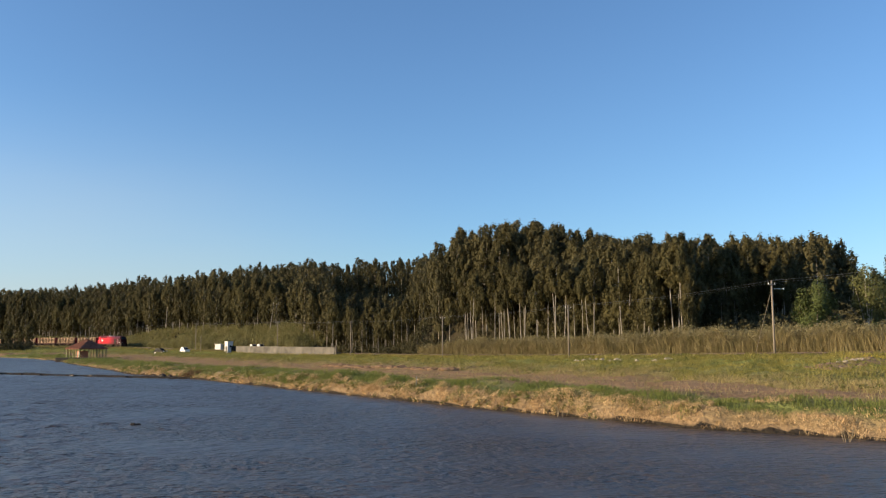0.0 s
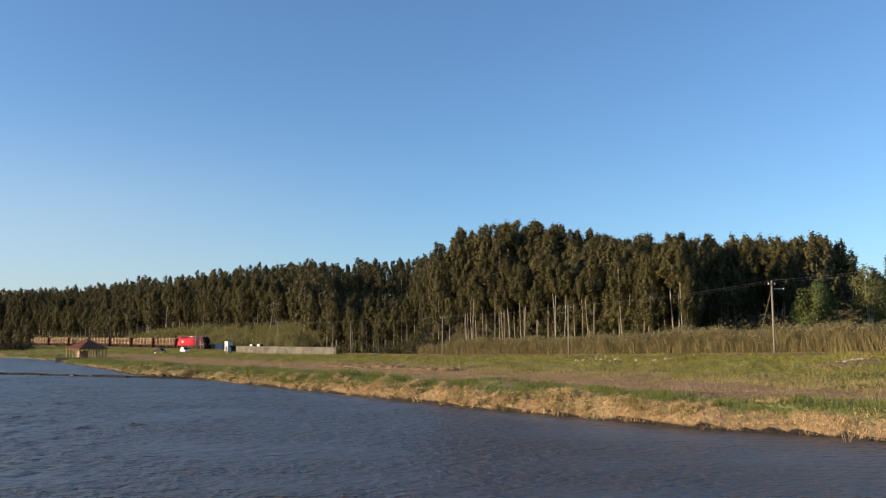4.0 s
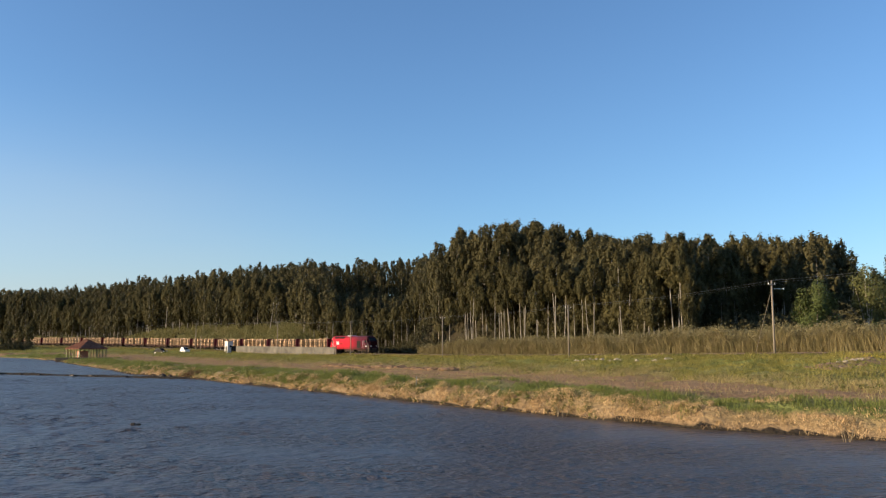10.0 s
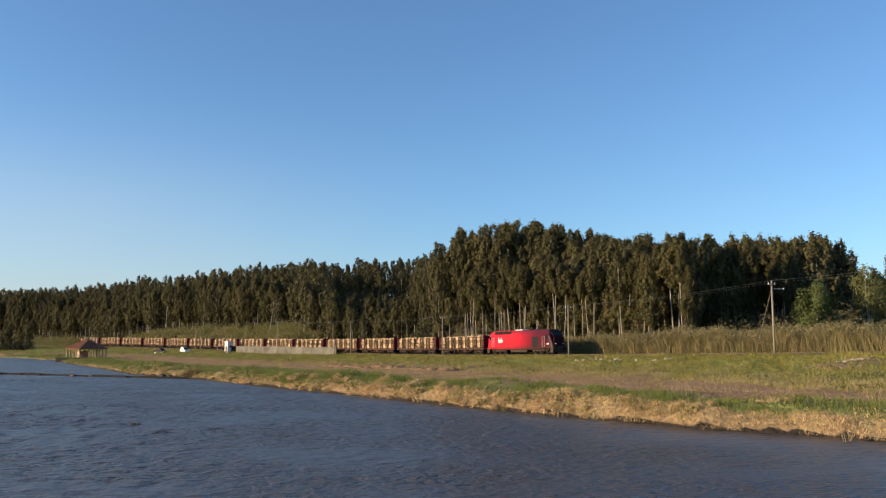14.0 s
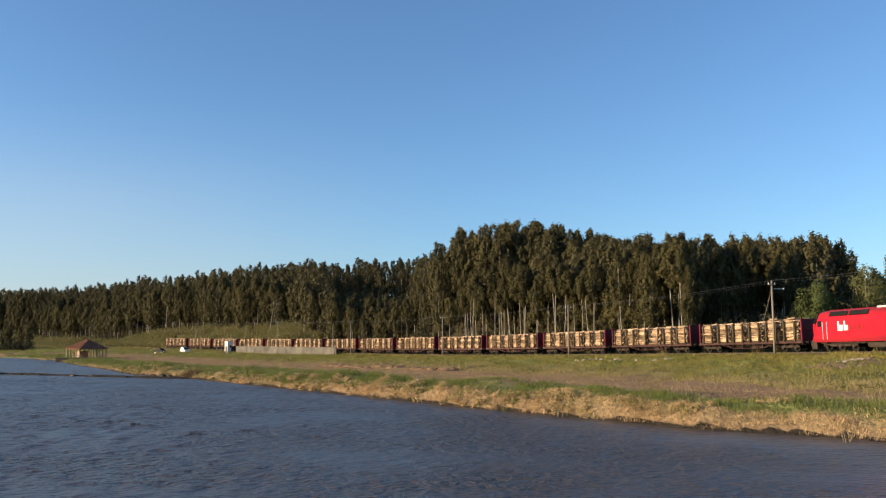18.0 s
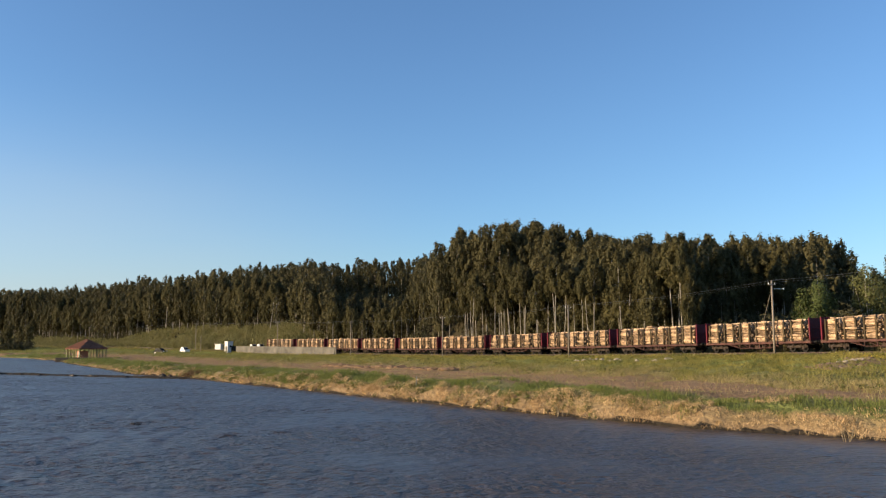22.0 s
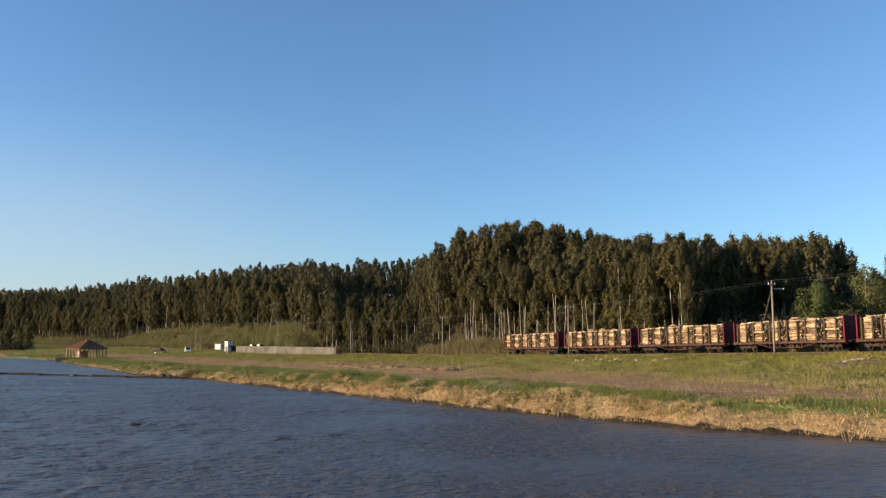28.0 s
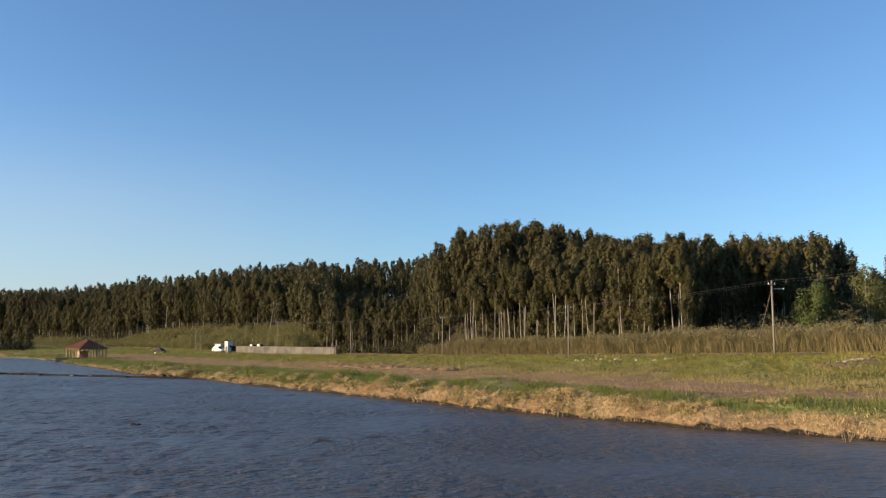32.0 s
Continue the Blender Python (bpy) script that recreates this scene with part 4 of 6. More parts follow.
def eucalyptus_shape(seed, high, bare, clumps, count, size, wide, limbs=14):
    """A slim tall gum: a long bare trunk, a few rising limbs, a pointed uneven crown. Returns trunk and crown arrays."""
    rng = np.random.default_rng(seed)
    bend = rng.normal(0, 0.5, 2)
    levels = np.linspace(0, 1, 7)
    pts = [(bend[0] * math.sin(3 * t) * t, bend[1] * math.sin(2.4 * t + 1) * t, t * high * 0.96) for t in levels]
    tv, tf = tube_arrays(pts, [high * 0.0054 * (1 - 0.8 * t) + 0.015 for t in levels])
    t = np.clip((np.arange(clumps) + rng.uniform(0, 1, clumps)) / clumps, 0.01, 0.985)
    h = bare + (1 - bare) * t
    prof = np.sin(math.pi * np.clip(t ** 0.8, 0.06, 0.965)) ** 0.62
    ang = np.arange(clumps) * 2.4 + rng.uniform(-0.7, 0.7, clumps)
    rad = wide * prof * rng.uniform(0.25, 0.95, clumps) * (1 + 0.22 * np.sin(t * 9 + seed))
    ax = np.stack([np.interp(h * 0.96, levels, [p[0] for p in pts]), np.interp(h * 0.96, levels, [p[1] for p in pts]), np.zeros(clumps)], 1)
    cen = ax + np.stack([rad * np.cos(ang), rad * np.sin(ang), h * high], 1)
    size_c = rng.uniform(0.75, 1.2, clumps) * wide * 0.34 * (0.45 + 0.55 * prof)
    for k in rng.permutation(clumps)[:limbs]:
        base = np.array((ax[k, 0], ax[k, 1], cen[k, 2] - 0.07 * high))
        lv, lf = tube_arrays([base, (base + cen[k]) / 2 + (0, 0, 0.2), cen[k]], [high * 0.0032, high * 0.0022, 0.02], 4)
        o = len(tv)
        tv += lv
        tf += [tuple(i + o for i in f) for f in lf]
    cv, cf = sprays(rng, cen, size_c, count, size, droop=0.25, stretch=1.8, axis_at=ax)
    lv, lf = lumps(rng, cen, size_c * 0.50, 1.9)
    cv, cf = np.concatenate([cv, lv]), np.concatenate([cf, lf + len(cv)])
    return np.array(tv), tf, cv, cf


def tree_thing(name, shape, leaf, bark, label, category="tree"):
    tv, tf, cv, cf = shape
    t = tagged(empty(name), label, category)
    piece("trunk", mesh_of("trunk", tv, tf, bark, True), t)
    piece("crown", mesh_of("crown", cv, cf.tolist(), leaf), t)
    return t


rng = np.random.default_rng(11)
# full crowns first, then tall bare trunks with small high crowns
FULL, BARE = range(0, 6), range(6, 11)
GUMS = [tree_thing("eucalyptus_tree", eucalyptus_shape(60 + k, 20.0, (0.14, 0.26, 0.36, 0.20, 0.32, 0.24)[k] if k in FULL else (0.48, 0.62, 0.74, 0.54, 0.68)[k - 6],
                                                       60 if k in FULL else 34, 66, 0.37, (3.1, 2.8, 3.5, 2.9, 3.2, 2.6)[k] if k in FULL else (2.1, 2.5, 1.9, 2.7, 2.2)[k - 6]), M["leaf"], M["bark"],
                   "tall slim eucalyptus with a pale bare trunk at the wood's edge" if k in BARE else "tall eucalyptus with a dense pointed crown at the wood's edge") for k in range(11)]
for g in GUMS:
    tagged(g, group="eucalyptus trees at the wood's edge")


spots = []
for s in np.arange(-62, 500, 3.1):
    for row in range(5 if 98 < s < 150 else 3):
        if row == 0 and 8 < s < 98 and rng.random() < 0.6:  # a second trunk close by
            spots.append((s + rng.uniform(-1.5, 1.5), float(edge_of_wood(s)) - 1.0 + rng.uniform(-1.6, 1.6), 0))
        if row == 2 and rng.random() < 0.35:
            continue
        ss = s + rng.uniform(-1.4, 1.4)
        spots.append((ss, float(edge_of_wood(ss)) + row * 4.2 + rng.uniform(-1.6, 1.6) * (2.2 if s > 150 else 1), row))


def in_view(s, off, row):
    x, y = track_at(s, off)
    return -0.60 < x / y < 0.60


spots = [p for p in spots if in_view(*p)]
spots.sort(key=lambda p: (p[0] > 100) + rng.random())
front, rest = spots[:296], spots[296:]


def hollow(x, y):
    """A clearing that cuts into the wood's edge."""
    return (x > 0.305 * y) & (x < 0.50 * y) & (y < 149 + 5 * np.sin(x * 0.35))


used = set()
for i, (s, off, row) in enumerate(front):
    x, y = track_at(s, off)
    if x > 0.465 * y:
        continue
    while hollow(x, y):
        x, y = x + 1.2, y + 4.0
    slender = 0.15 if x > 0.235 * y else (1.0, 0.8, 0.2, 0.0, 0.0)[row] if 58 < s < 104 else (0.68, 0.35, 0.1, 0.0, 0.0)[row] if -25 < s < 98 else (0.85, 0.7, 0.4, 0.2, 0.2)[row] if s < 150 else 0.2
    k = int(rng.choice(BARE if rng.random() < slender else FULL))
    if k in FULL and -8 < s < 98 and x < 0.235 * y:  # dense crowns stand a little behind the bare trunks
        x, y = track_at(s, off + np.interp(s, (50, 60, 98), (3.0, 5.0, 5.0)))
    high = rng.uniform(0.74, 1.0) * np.interp(s, (-60, 0, 80, 140, 300), (0.72, 0.84, 0.92, 0.95, 1.0)) * np.interp(s, (94, 106, 140, 165), (1, 0.66, 0.66, 1)) * (1.12 if k in BARE else 1) * (0.9 if x > 0.30 * y else 1)
    m = pose(float(x), float(y), ground_at(float(x), float(y)) - 0.1, rng.normal(0, 2.0), rng.normal(0, 2.0), rng.uniform(0, 360)) @ Matrix.Diagonal((high * rng.uniform(0.85, 1.25) * np.interp(s, (120, 190), (1, 1.15)), high * rng.uniform(0.85, 1.25) * np.interp(s, (120, 190), (1, 1.15)), high, 1))
    if k not in used:
        used.add(k)
        GUMS[k].matrix_basis = m
    else:
        src = GUMS[k]
        c = copy_thing(src, Matrix.Identity(4))
        c.matrix_basis = m

# a few pale trunks stand alone before the dark of the clearing
for x, y, k, high in ((39.3, 140.0, 7, 0.86), (40.4, 141.0, 10, 0.80), (42.0, 150.0, 8, 0.74), (36.6, 146.0, 9, 0.82), (58.5, 158.0, 8, 0.6)):
    c = copy_thing(GUMS[k], Matrix.Identity(4))
    c.matrix_basis = pose(x, y, ground_at(x, y) - 0.1, 1.5, -2.0, 40 * k) @ Matrix.Diagonal((high * 1.25, high * 1.25, high, 1))


def forest():
    """The woods behind the edge: many trees in one mass, their trunks in one mesh and their crowns in another."""
    shapes = [eucalyptus_shape(90 + k, 20.0, 0.18, 36, 26, 0.56, 3.3 + 0.3 * (k % 3), 0) for k in range(8)]
    slim = []
    for tv, tf, cv, cf in shapes:
        tv2, tf2 = tube_arrays([(0, 0, 0), (0.1, 0.05, 10), (0, 0, 18.5)], [0.15, 0.10, 0.03], 5)
        slim.append((np.array(tv2), np.array(tf2), cv, cf))
    far_off = [(a, b, *eucalyptus_shape(290 + k, 20.0, 0.26, 24, 14, 0.82, 3.0 + 0.3 * (k % 3), 0)[2:]) for k, (a, b, *_) in enumerate(slim)]
    where = [p[:2] for p in rest]
    for s in np.arange(-62, 560, 5.2):
        first = float(edge_of_wood(s)) + 11
        step = 5.4
        off = first
        while off < (265 if 60 < s < 230 else 170):
            where.append((s + rng.uniform(-2, 2), off + rng.uniform(-2, 2)))
            off += step
            step = min(step * 1.07, 10)
    P = np.array([track_at(s, o) for s, o in where], float)
    # the crest of the near ridge stands close
    yy = rng.uniform(163, 214, 430)
    side = rng.uniform(0.0, 0.505, 430)
    behind = yy > np.interp(side, EDGE_BEARING, EDGE_Y) + 5.5
    P = np.concatenate([P, np.stack([yy * side, yy], 1)[behind]])
    az = np.abs(P[:, 0] / np.maximum(P[:, 1], 1))
    ok = (P[:, 1] > 60) & (az < 0.66) & (P[:, 1] < 560) & ((P[:, 0] < 0.465 * P[:, 1]) | (P[:, 1] > 160)) & ((P[:, 0] < 0.02 * P[:, 1]) | (P[:, 1] < 228)) & ~hollow(P[:, 0], P[:, 1])
    P = P[ok]
    # saplings under the first rows
    young = []
    for k in range(270):
        s = rng.uniform(-20, 170)
        young.append(track_at(s, float(edge_of_wood(s)) + rng.uniform(7, 20)))
    for k in range(90):
        s = rng.uniform(5, 85)
        young.append(track_at(s, float(edge_of_wood(s)) + rng.uniform(7, 22)))
    for k in range(300):  # close behind the bare trunks
        s = rng.uniform(28, 116)
        young.append(track_at(s, float(edge_of_wood(s)) + 3.5 + 11 * rng.random() ** 1.3))
    young = np.array(young, float)
    # a dense low screen beside the clearing
    screen = rng.uniform(146, 165, 50)
    screen = np.stack([screen * rng.uniform(0.235, 0.30, 50), screen], 1)
    back_row = rng.uniform(153, 222, 260)
    back_row = np.stack([back_row * rng.uniform(0.26, 0.52, 260), back_row], 1)
    last_row = rng.uniform(164, 182, 26)  # where the wood runs down to its end
    last_row = np.stack([last_row * rng.uniform(0.482, 0.524, 26), last_row], 1)
    young = np.concatenate([young[~hollow(young[:, 0], young[:, 1]) & (young[:, 0] < 0.46 * young[:, 1])], screen, back_row, last_row])
    P = np.concatenate([P, young])
    Z = survey(P[:, 0], P[:, 1])[0]
    tvs, tfs, cvs, cfs, to, co = [], [], [], [], 0, 0
    low = [eucalyptus_shape(190 + k, 20.0, 0.06, 34, 36, 0.62, 3.4, 0) for k in range(3)]
    low = [(a, b, *lo[2:]) for lo, (a, b, *_) in zip(low, slim)]
    for i, ((x, y), z) in enumerate(zip(P, Z)):
        sapling = i >= len(P) - len(young)
        tv, tf, cv, cf = low[i % 3] if sapling else (slim if y < 225 else far_off)[int(rng.integers(8))] if y < 362 or not -0.18 < x / y < 0.02 else low[i % 3]
        a, h = rng.uniform(0, 2 * math.pi), rng.uniform(0.72, 0.94)
        h *= rng.uniform(0.35, 0.62) if sapling else 0.62 if -0.155 < x / y < -0.015 and y < 256 else 1
        rot = np.array(((math.cos(a), math.sin(a), 0), (-math.sin(a), math.cos(a), 0), (0, 0, 1)))
        sc = np.array((h * rng.uniform(0.9, 1.25), h * rng.uniform(0.9, 1.25), h))
        tvs.append((tv * sc) @ rot + (x, y, z - 0.2))
        cvs.append((cv * sc) @ rot + (x, y, z - 0.2))
        tfs.append(tf + to)
        cfs.append(cf + co)
        to += len(tv)
        co += len(cv)
    wood = tagged(empty("eucalyptus_wood"), "dense dark eucalyptus wood covering the hills", "forest", kind="stuff")
    piece("trunks", mesh_of("trunks", np.concatenate(tvs), np.concatenate(tfs).tolist(), M["bark_far"]), wood)
    piece("crowns", mesh_of("crowns", np.concatenate(cvs), np.concatenate(cfs).tolist(), M["leaf_far"]), wood)


forest()


def blades(name, x, y, z, high, wide, mat, label, category, per=5, lean=0.35, spread=0.12, seed=1):
    """Tufts of blades at many places, one mesh: each blade is a bent strip that ends in a point."""
    r = np.random.default_rng(seed)
    n = len(x) * per
    X, Y, Z = (np.repeat(np.asarray(a, float), per) for a in (x, y, z))
    H = np.repeat(np.asarray(high, float), per) * r.uniform(0.6, 1.15, n)
    W = wide * r.uniform(0.6, 1.3, n)
    a, b = r.uniform(0, 2 * math.pi, n), r.uniform(0, 2 * math.pi, n)
    X, Y = X + r.normal(0, spread, n), Y + r.normal(0, spread, n)
    tilt = H * lean * r.uniform(0.2, 1.5, n)
    ux, uy = np.cos(a) * W / 2, np.sin(a) * W / 2
    tx, ty = np.cos(b) * tilt, np.sin(b) * tilt
    v = np.stack([np.stack([X - ux, Y - uy, Z - 0.05], 1), np.stack([X + ux, Y + uy, Z - 0.05], 1),
                  np.stack([X + ux * 0.8 + tx * 0.4, Y + uy * 0.8 + ty * 0.4, Z + H * 0.6], 1), np.stack([X - ux * 0.8 + tx * 0.4, Y - uy * 0.8 + ty * 0.4, Z + H * 0.6], 1),
                  np.stack([X + tx, Y + ty, Z + H * max(0.15, 1 - 0.45 * lean)], 1)], 1).reshape(-1, 3)
    k = np.arange(n) * 5
    me = bpy.data.meshes.new(name)
    faces = np.stack([k, k + 1, k + 2, k + 3], 1).tolist() + np.stack([k + 3, k + 2, k + 4], 1).tolist()
    me.from_pydata(v.tolist(), [], faces)
    me.materials.append(mat)
    return tagged(new(name, me), label, category, kind="stuff")


def scatter(n, s0, s1, o0, o1, seed):
    """Random places by stretch of line and offset, with their survey."""
    r = np.random.default_rng(seed)
    s, o = r.uniform(s0, s1, n), r.uniform(o0, o1, n)
    x, y = track_at(s, o)
    z, q, ss, off = survey(x, y)
    return x, y, z, q, ss, off, r


# the cane brake behind the line
x, y, z, q, s, off, r = scatter(16500, -60, 99, 7.3, 16.0, 21)
clump = 0.78 + 0.16 * waves(x, y, 2.6, 4) + 0.10 * waves(x, y, 9, 2)
ok = (z > 0.3) & (s + 0.9 * (off - 12) < 92 + 3 * waves(x, y, 3, 5))
blades("reed_bed", x[ok], y[ok], z[ok], 4.7 * clump[ok] * np.interp(s[ok], (-60, 80, 96), (1, 1.05, 0.6)), 0.05, M["reed"], "tall dense tan-green canes behind the railway", "reeds", per=7, lean=0.36, spread=0.28, seed=3)
# their feathery plumes
tall = z[ok] + 4.2 * clump[ok] * np.interp(s[ok], (-60, 80, 96), (1, 1.05, 0.6))
top = np.stack([x[ok], y[ok], tall], 1)[::3]
v, f = sprays(r, top + r.normal(0, 0.25, top.shape), np.full(len(top), 0.45), 9, 0.26, droop=0.3, thin=0.2)
tagged(piece("reed_plumes", mesh_of("reed_plumes", v, f.tolist(), M["plume"])), "pale feathery plumes on the canes", "reeds", kind="stuff")
# and their long loose leaves
leafy_at = np.stack([x[ok], y[ok], z[ok] + (tall - z[ok]) * r.uniform(0.25, 1.0, ok.sum())], 1)[1::3]
v, f = sprays(r, leafy_at, np.full(len(leafy_at), 0.5), 16, 0.45, droop=-0.35, thin=0.09)
tagged(piece("reed_leaves", mesh_of("reed_leaves", v, f.tolist(), M["reed"])), "loose drooping leaves of the canes", "reeds", kind="stuff")
# scrub further along
x, y, z, q, s, off, r = scatter(5400, 170, 430, 6, 26, 22)
ok = (waves(x, y, 6, 3) > -0.9) & ~((s > 172) & (s < 202) & (off < 12.5)) & ~((s > 204) & (s < 222) & (off < 9))
hh = (1.6 + 1.1 * (waves(x, y, 9, 6)[ok] + 1)) * np.interp(s[ok], (170, 185, 255, 300, 330, 430), (0.7, 1.35, 1.0, 0.55, 0.5, 0.9))
cen = np.stack([x[ok], y[ok], z[ok] + hh * r.uniform(0.25, 0.95, ok.sum())], 1)
v, f = sprays(r, cen, hh * 0.33, 18, 0.36, droop=-0.9)
tagged(piece("scrub", mesh_of("scrub", v, f.tolist(), M["scrub"])), "olive green scrub below the wood", "bushes", kind="stuff")
blades("scrub_canes", x[ok], y[ok], z[ok], hh * 1.12, 0.10, M["scrub"], "upright olive canes among the scrub", "bushes", per=7, lean=0.28, spread=0.45, seed=24)
# undergrowth among the first trunks
r = np.random.default_rng(23)
n = 6400
ss = r.uniform(-62, 520, n)
oo = edge_of_wood(ss) + r.uniform(-2.0, 1.0, n) + np.interp(ss, (-5, 10, 95, 108), (0, 4, 4, 0)) + 34 * r.uniform(0, 1, n) ** 1.4
x, y = track_at(ss, oo)
z = survey(x, y)[0]
hh = (1.2 + 6.8 * r.uniform(0, 1, n) ** 1.8) * (0.7 + 0.3 * waves(x, y, 7, 8)) * np.interp(ss, (80, 95, 140, 160), (1.0, 0.45, 0.45, 1.0))
cen = np.stack([x, y, z + hh * r.uniform(0.2, 0.9, n)], 1)
v, f = sprays(r, cen, np.clip(hh * 0.36, 0.4, 1.6), 24, 0.50, droop=-0.1)
# and along the clearing
n2 = 640
yy = r.uniform(146, 172, n2)
xx = yy * r.uniform(0.29, 0.66, n2)
h2 = r.uniform(0.8, 2.4, n2)
v2, f2 = sprays(r, np.stack([xx, yy, survey(xx, yy)[0] + h2 * r.uniform(0.15, 0.9, n2)], 1), h2 * 0.36, 24, 0.8, droop=-0.1)
f = np.concatenate([f, f2 + len(v)])
v = np.concatenate([v, v2])
# and on the foot of the slope where the canes end
n3 = 900
s3 = r.uniform(84, 122, n3)
x3, y3 = track_at(s3, r.uniform(11, 25, n3))
h3 = r.uniform(0.8, 3.0, n3)
v3, f3 = sprays(r, np.stack([x3, y3, survey(x3, y3)[0] + h3 * r.uniform(0.15, 0.9, n3)], 1), h3 * 0.36, 22, 0.42, droop=-0.1)
f = np.concatenate([f, f3 + len(v)])
v = np.concatenate([v, v3])
tagged(piece("undergrowth", mesh_of("undergrowth", v, f.tolist(), M["under"])), "dark brush under the eucalyptus trees", "bushes", kind="stuff")

# grass, straw and flowers
x, y, z, q, s, off, r = scatter(150000, -70, 330, -75, -1.5, 31)
shore_ok = (z > 0.05) & (q > 0)
near = np.interp(y, (20, 60, 120, 300), (1.0, 0.75, 0.34, 0.11))
pick = r.uniform(0, 1, len(x)) < near
jit = q + (0.030 * waves(x, y, 4, 2) + 0.022 * waves(x, y, 2.2, 19) + 0.02 * waves(x, y, 1.2, 9)) * np.clip(q * 14, 0.35, 1.2)
size = np.interp(y, (30, 100, 300), (1.0, 1.35, 2.0))
turf = np.interp(y, (50, 68, 95, 130), (0.058, 0.030, 0.012, 0.008))  # where the straw gives way to grass
ok = shore_ok & pick & (jit > 0.003) & (jit < turf)
blades("dry_straw", x[ok], y[ok], z[ok], 0.16 * size[ok] * (1 + 0.5 * waves(x, y, 1.1, 15)[ok]), 0.015, M["straw"], "dry bleached straw hanging over the water's edge", "dry grass", per=40, lean=1.8, spread=0.34, seed=5)
ok = shore_ok & pick & (((jit > turf - 0.008) & (jit < 0.135)) | ((jit < 0.05) & (jit > 0.005) & (waves(x, y, 1.6, 12) + 0.5 * waves(x, y, 6, 13) > 0.22)))
blades("green_grass", x[ok], y[ok], z[ok], 0.34 * size[ok], 0.022, M["grass"], "fresh green grass along the bank top", "grass", per=15, lean=0.95, spread=0.25, seed=6)
patch = waves(x, y, 5, 14) + 0.6 * waves(x, y, 2.1, 17) - 0.9 * smooth(110, 200, y)
ok = shore_ok & pick & (jit > 0.40) & (off < -2.6) & (patch + (0.56 - jit) * 5.0 > 0.05)
blades("dry_meadow_grass", x[ok], y[ok], z[ok], 0.38 * size[ok] * (1 + 0.5 * waves(x, y, 1.4, 25)[ok]), 0.022, M["meadow"], "tall half-dry meadow grass on the slope", "grass", per=9, lean=0.8, spread=0.35, seed=7)
ok = shore_ok & pick & (jit > 0.47) & (off < -2.3) & (patch + (0.56 - jit) * 5.0 <= 0.25)
blades("slope_grass", x[ok], y[ok], z[ok], 0.36 * size[ok] * (1 + 0.6 * waves(x, y, 1.3, 26)[ok]), 0.024, M["slope"], "green grass on the railway slope", "grass", per=8, lean=1.25, spread=0.35, seed=8)
ok = shore_ok & (jit > 0.14) & (jit < 0.45) & (r.uniform(0, 1, len(x)) < 0.24 * near)
blades("sparse_grass", x[ok], y[ok], z[ok], 0.16 * size[ok], 0.03, M["meadow"], "sparse dry tufts on the dirt track", "grass", per=6, lean=1.0, spread=0.3, seed=10)
# weeds in low clumps over the slope
ok = np.flatnonzero(shore_ok & (jit > 0.42) & (off < -2.8) & (r.uniform(0, 1, len(x)) < 0.09 * near) & (waves(x, y, 3.4, 30) + 0.5 * waves(x, y, 1.1, 31) > -0.2))
rad = r.uniform(0.14, 0.42, len(ok)) * size[ok] ** 0.5
v, f = sprays(r, np.stack([x[ok], y[ok], z[ok] + rad * 0.45], 1), rad, 40, 0.13, droop=-0.6)
tagged(piece("slope_weeds", mesh_of("slope_weeds", v, f.tolist(), M["weed"])), "low olive weeds in clumps on the railway slope", "weeds", kind="stuff")
# lush tufts on the bank top
x, y, z, q, s, off, r = scatter(60000, -60, 200, -75, -20, 38)
edge = q + 0.03 * waves(x, y, 4, 2) + 0.022 * waves(x, y, 2.2, 19)
ok = (z > 0.1) & (edge > 0.045) & (edge < 0.12) & (r.uniform(0, 1, len(x)) < np.interp(y, (30, 120), (0.55, 0.2)))
blades("bank_tufts", x[ok], y[ok], z[ok], r.uniform(0.28, 0.55, ok.sum()) * np.interp(y[ok], (30, 120), (1.0, 1.5)), 0.018, M["grass"], "lush green tufts on the bank top", "grass", per=18, lean=0.95, spread=0.13, seed=14)
x, y, z, q, s, off, r = scatter(13000, -60, 400, -4.8, 2.4, 35)
blades("cess_grass", x, y, z, np.interp(y, (60, 300), (0.5, 0.9)) * (0.8 + 0.3 * waves(x, y, 3, 3)) * np.where(off > -1.9, 0.5, 1.35), 0.04, M["slope"], "rough grass along the railway bed", "grass", per=4, lean=0.5, spread=0.3, seed=11)
x, y, z, q, s, off, r = scatter(9000, -55, 120, -4.0, -1.9, 36)
blades("verge_grass", x, y, z, 0.55 + 0.18 * waves(x, y, 2.2, 3), 0.03, M["slope"], "rough tall grass along the edge of the railway", "grass", per=5, lean=0.45, spread=0.3, seed=12)
x, y, z, q, s, off, r = scatter(2600, -50, 120, -9.0, -3.0, 33)
ok = (waves(x, y, 4, 4) + 0.5 * waves(x, y, 1.5, 6) + r.normal(0, 0.25, len(x)) > 0.25 + 0.4 * np.abs(off + 3.6))
blades("yellow_flowers", x[ok], y[ok], z[ok] + 0.12, np.full(ok.sum(), 0.34), 0.05, M["flower"], "yellow wild flowers beside the rails", "flowers", per=4, lean=0.5, spread=0.3, seed=9)


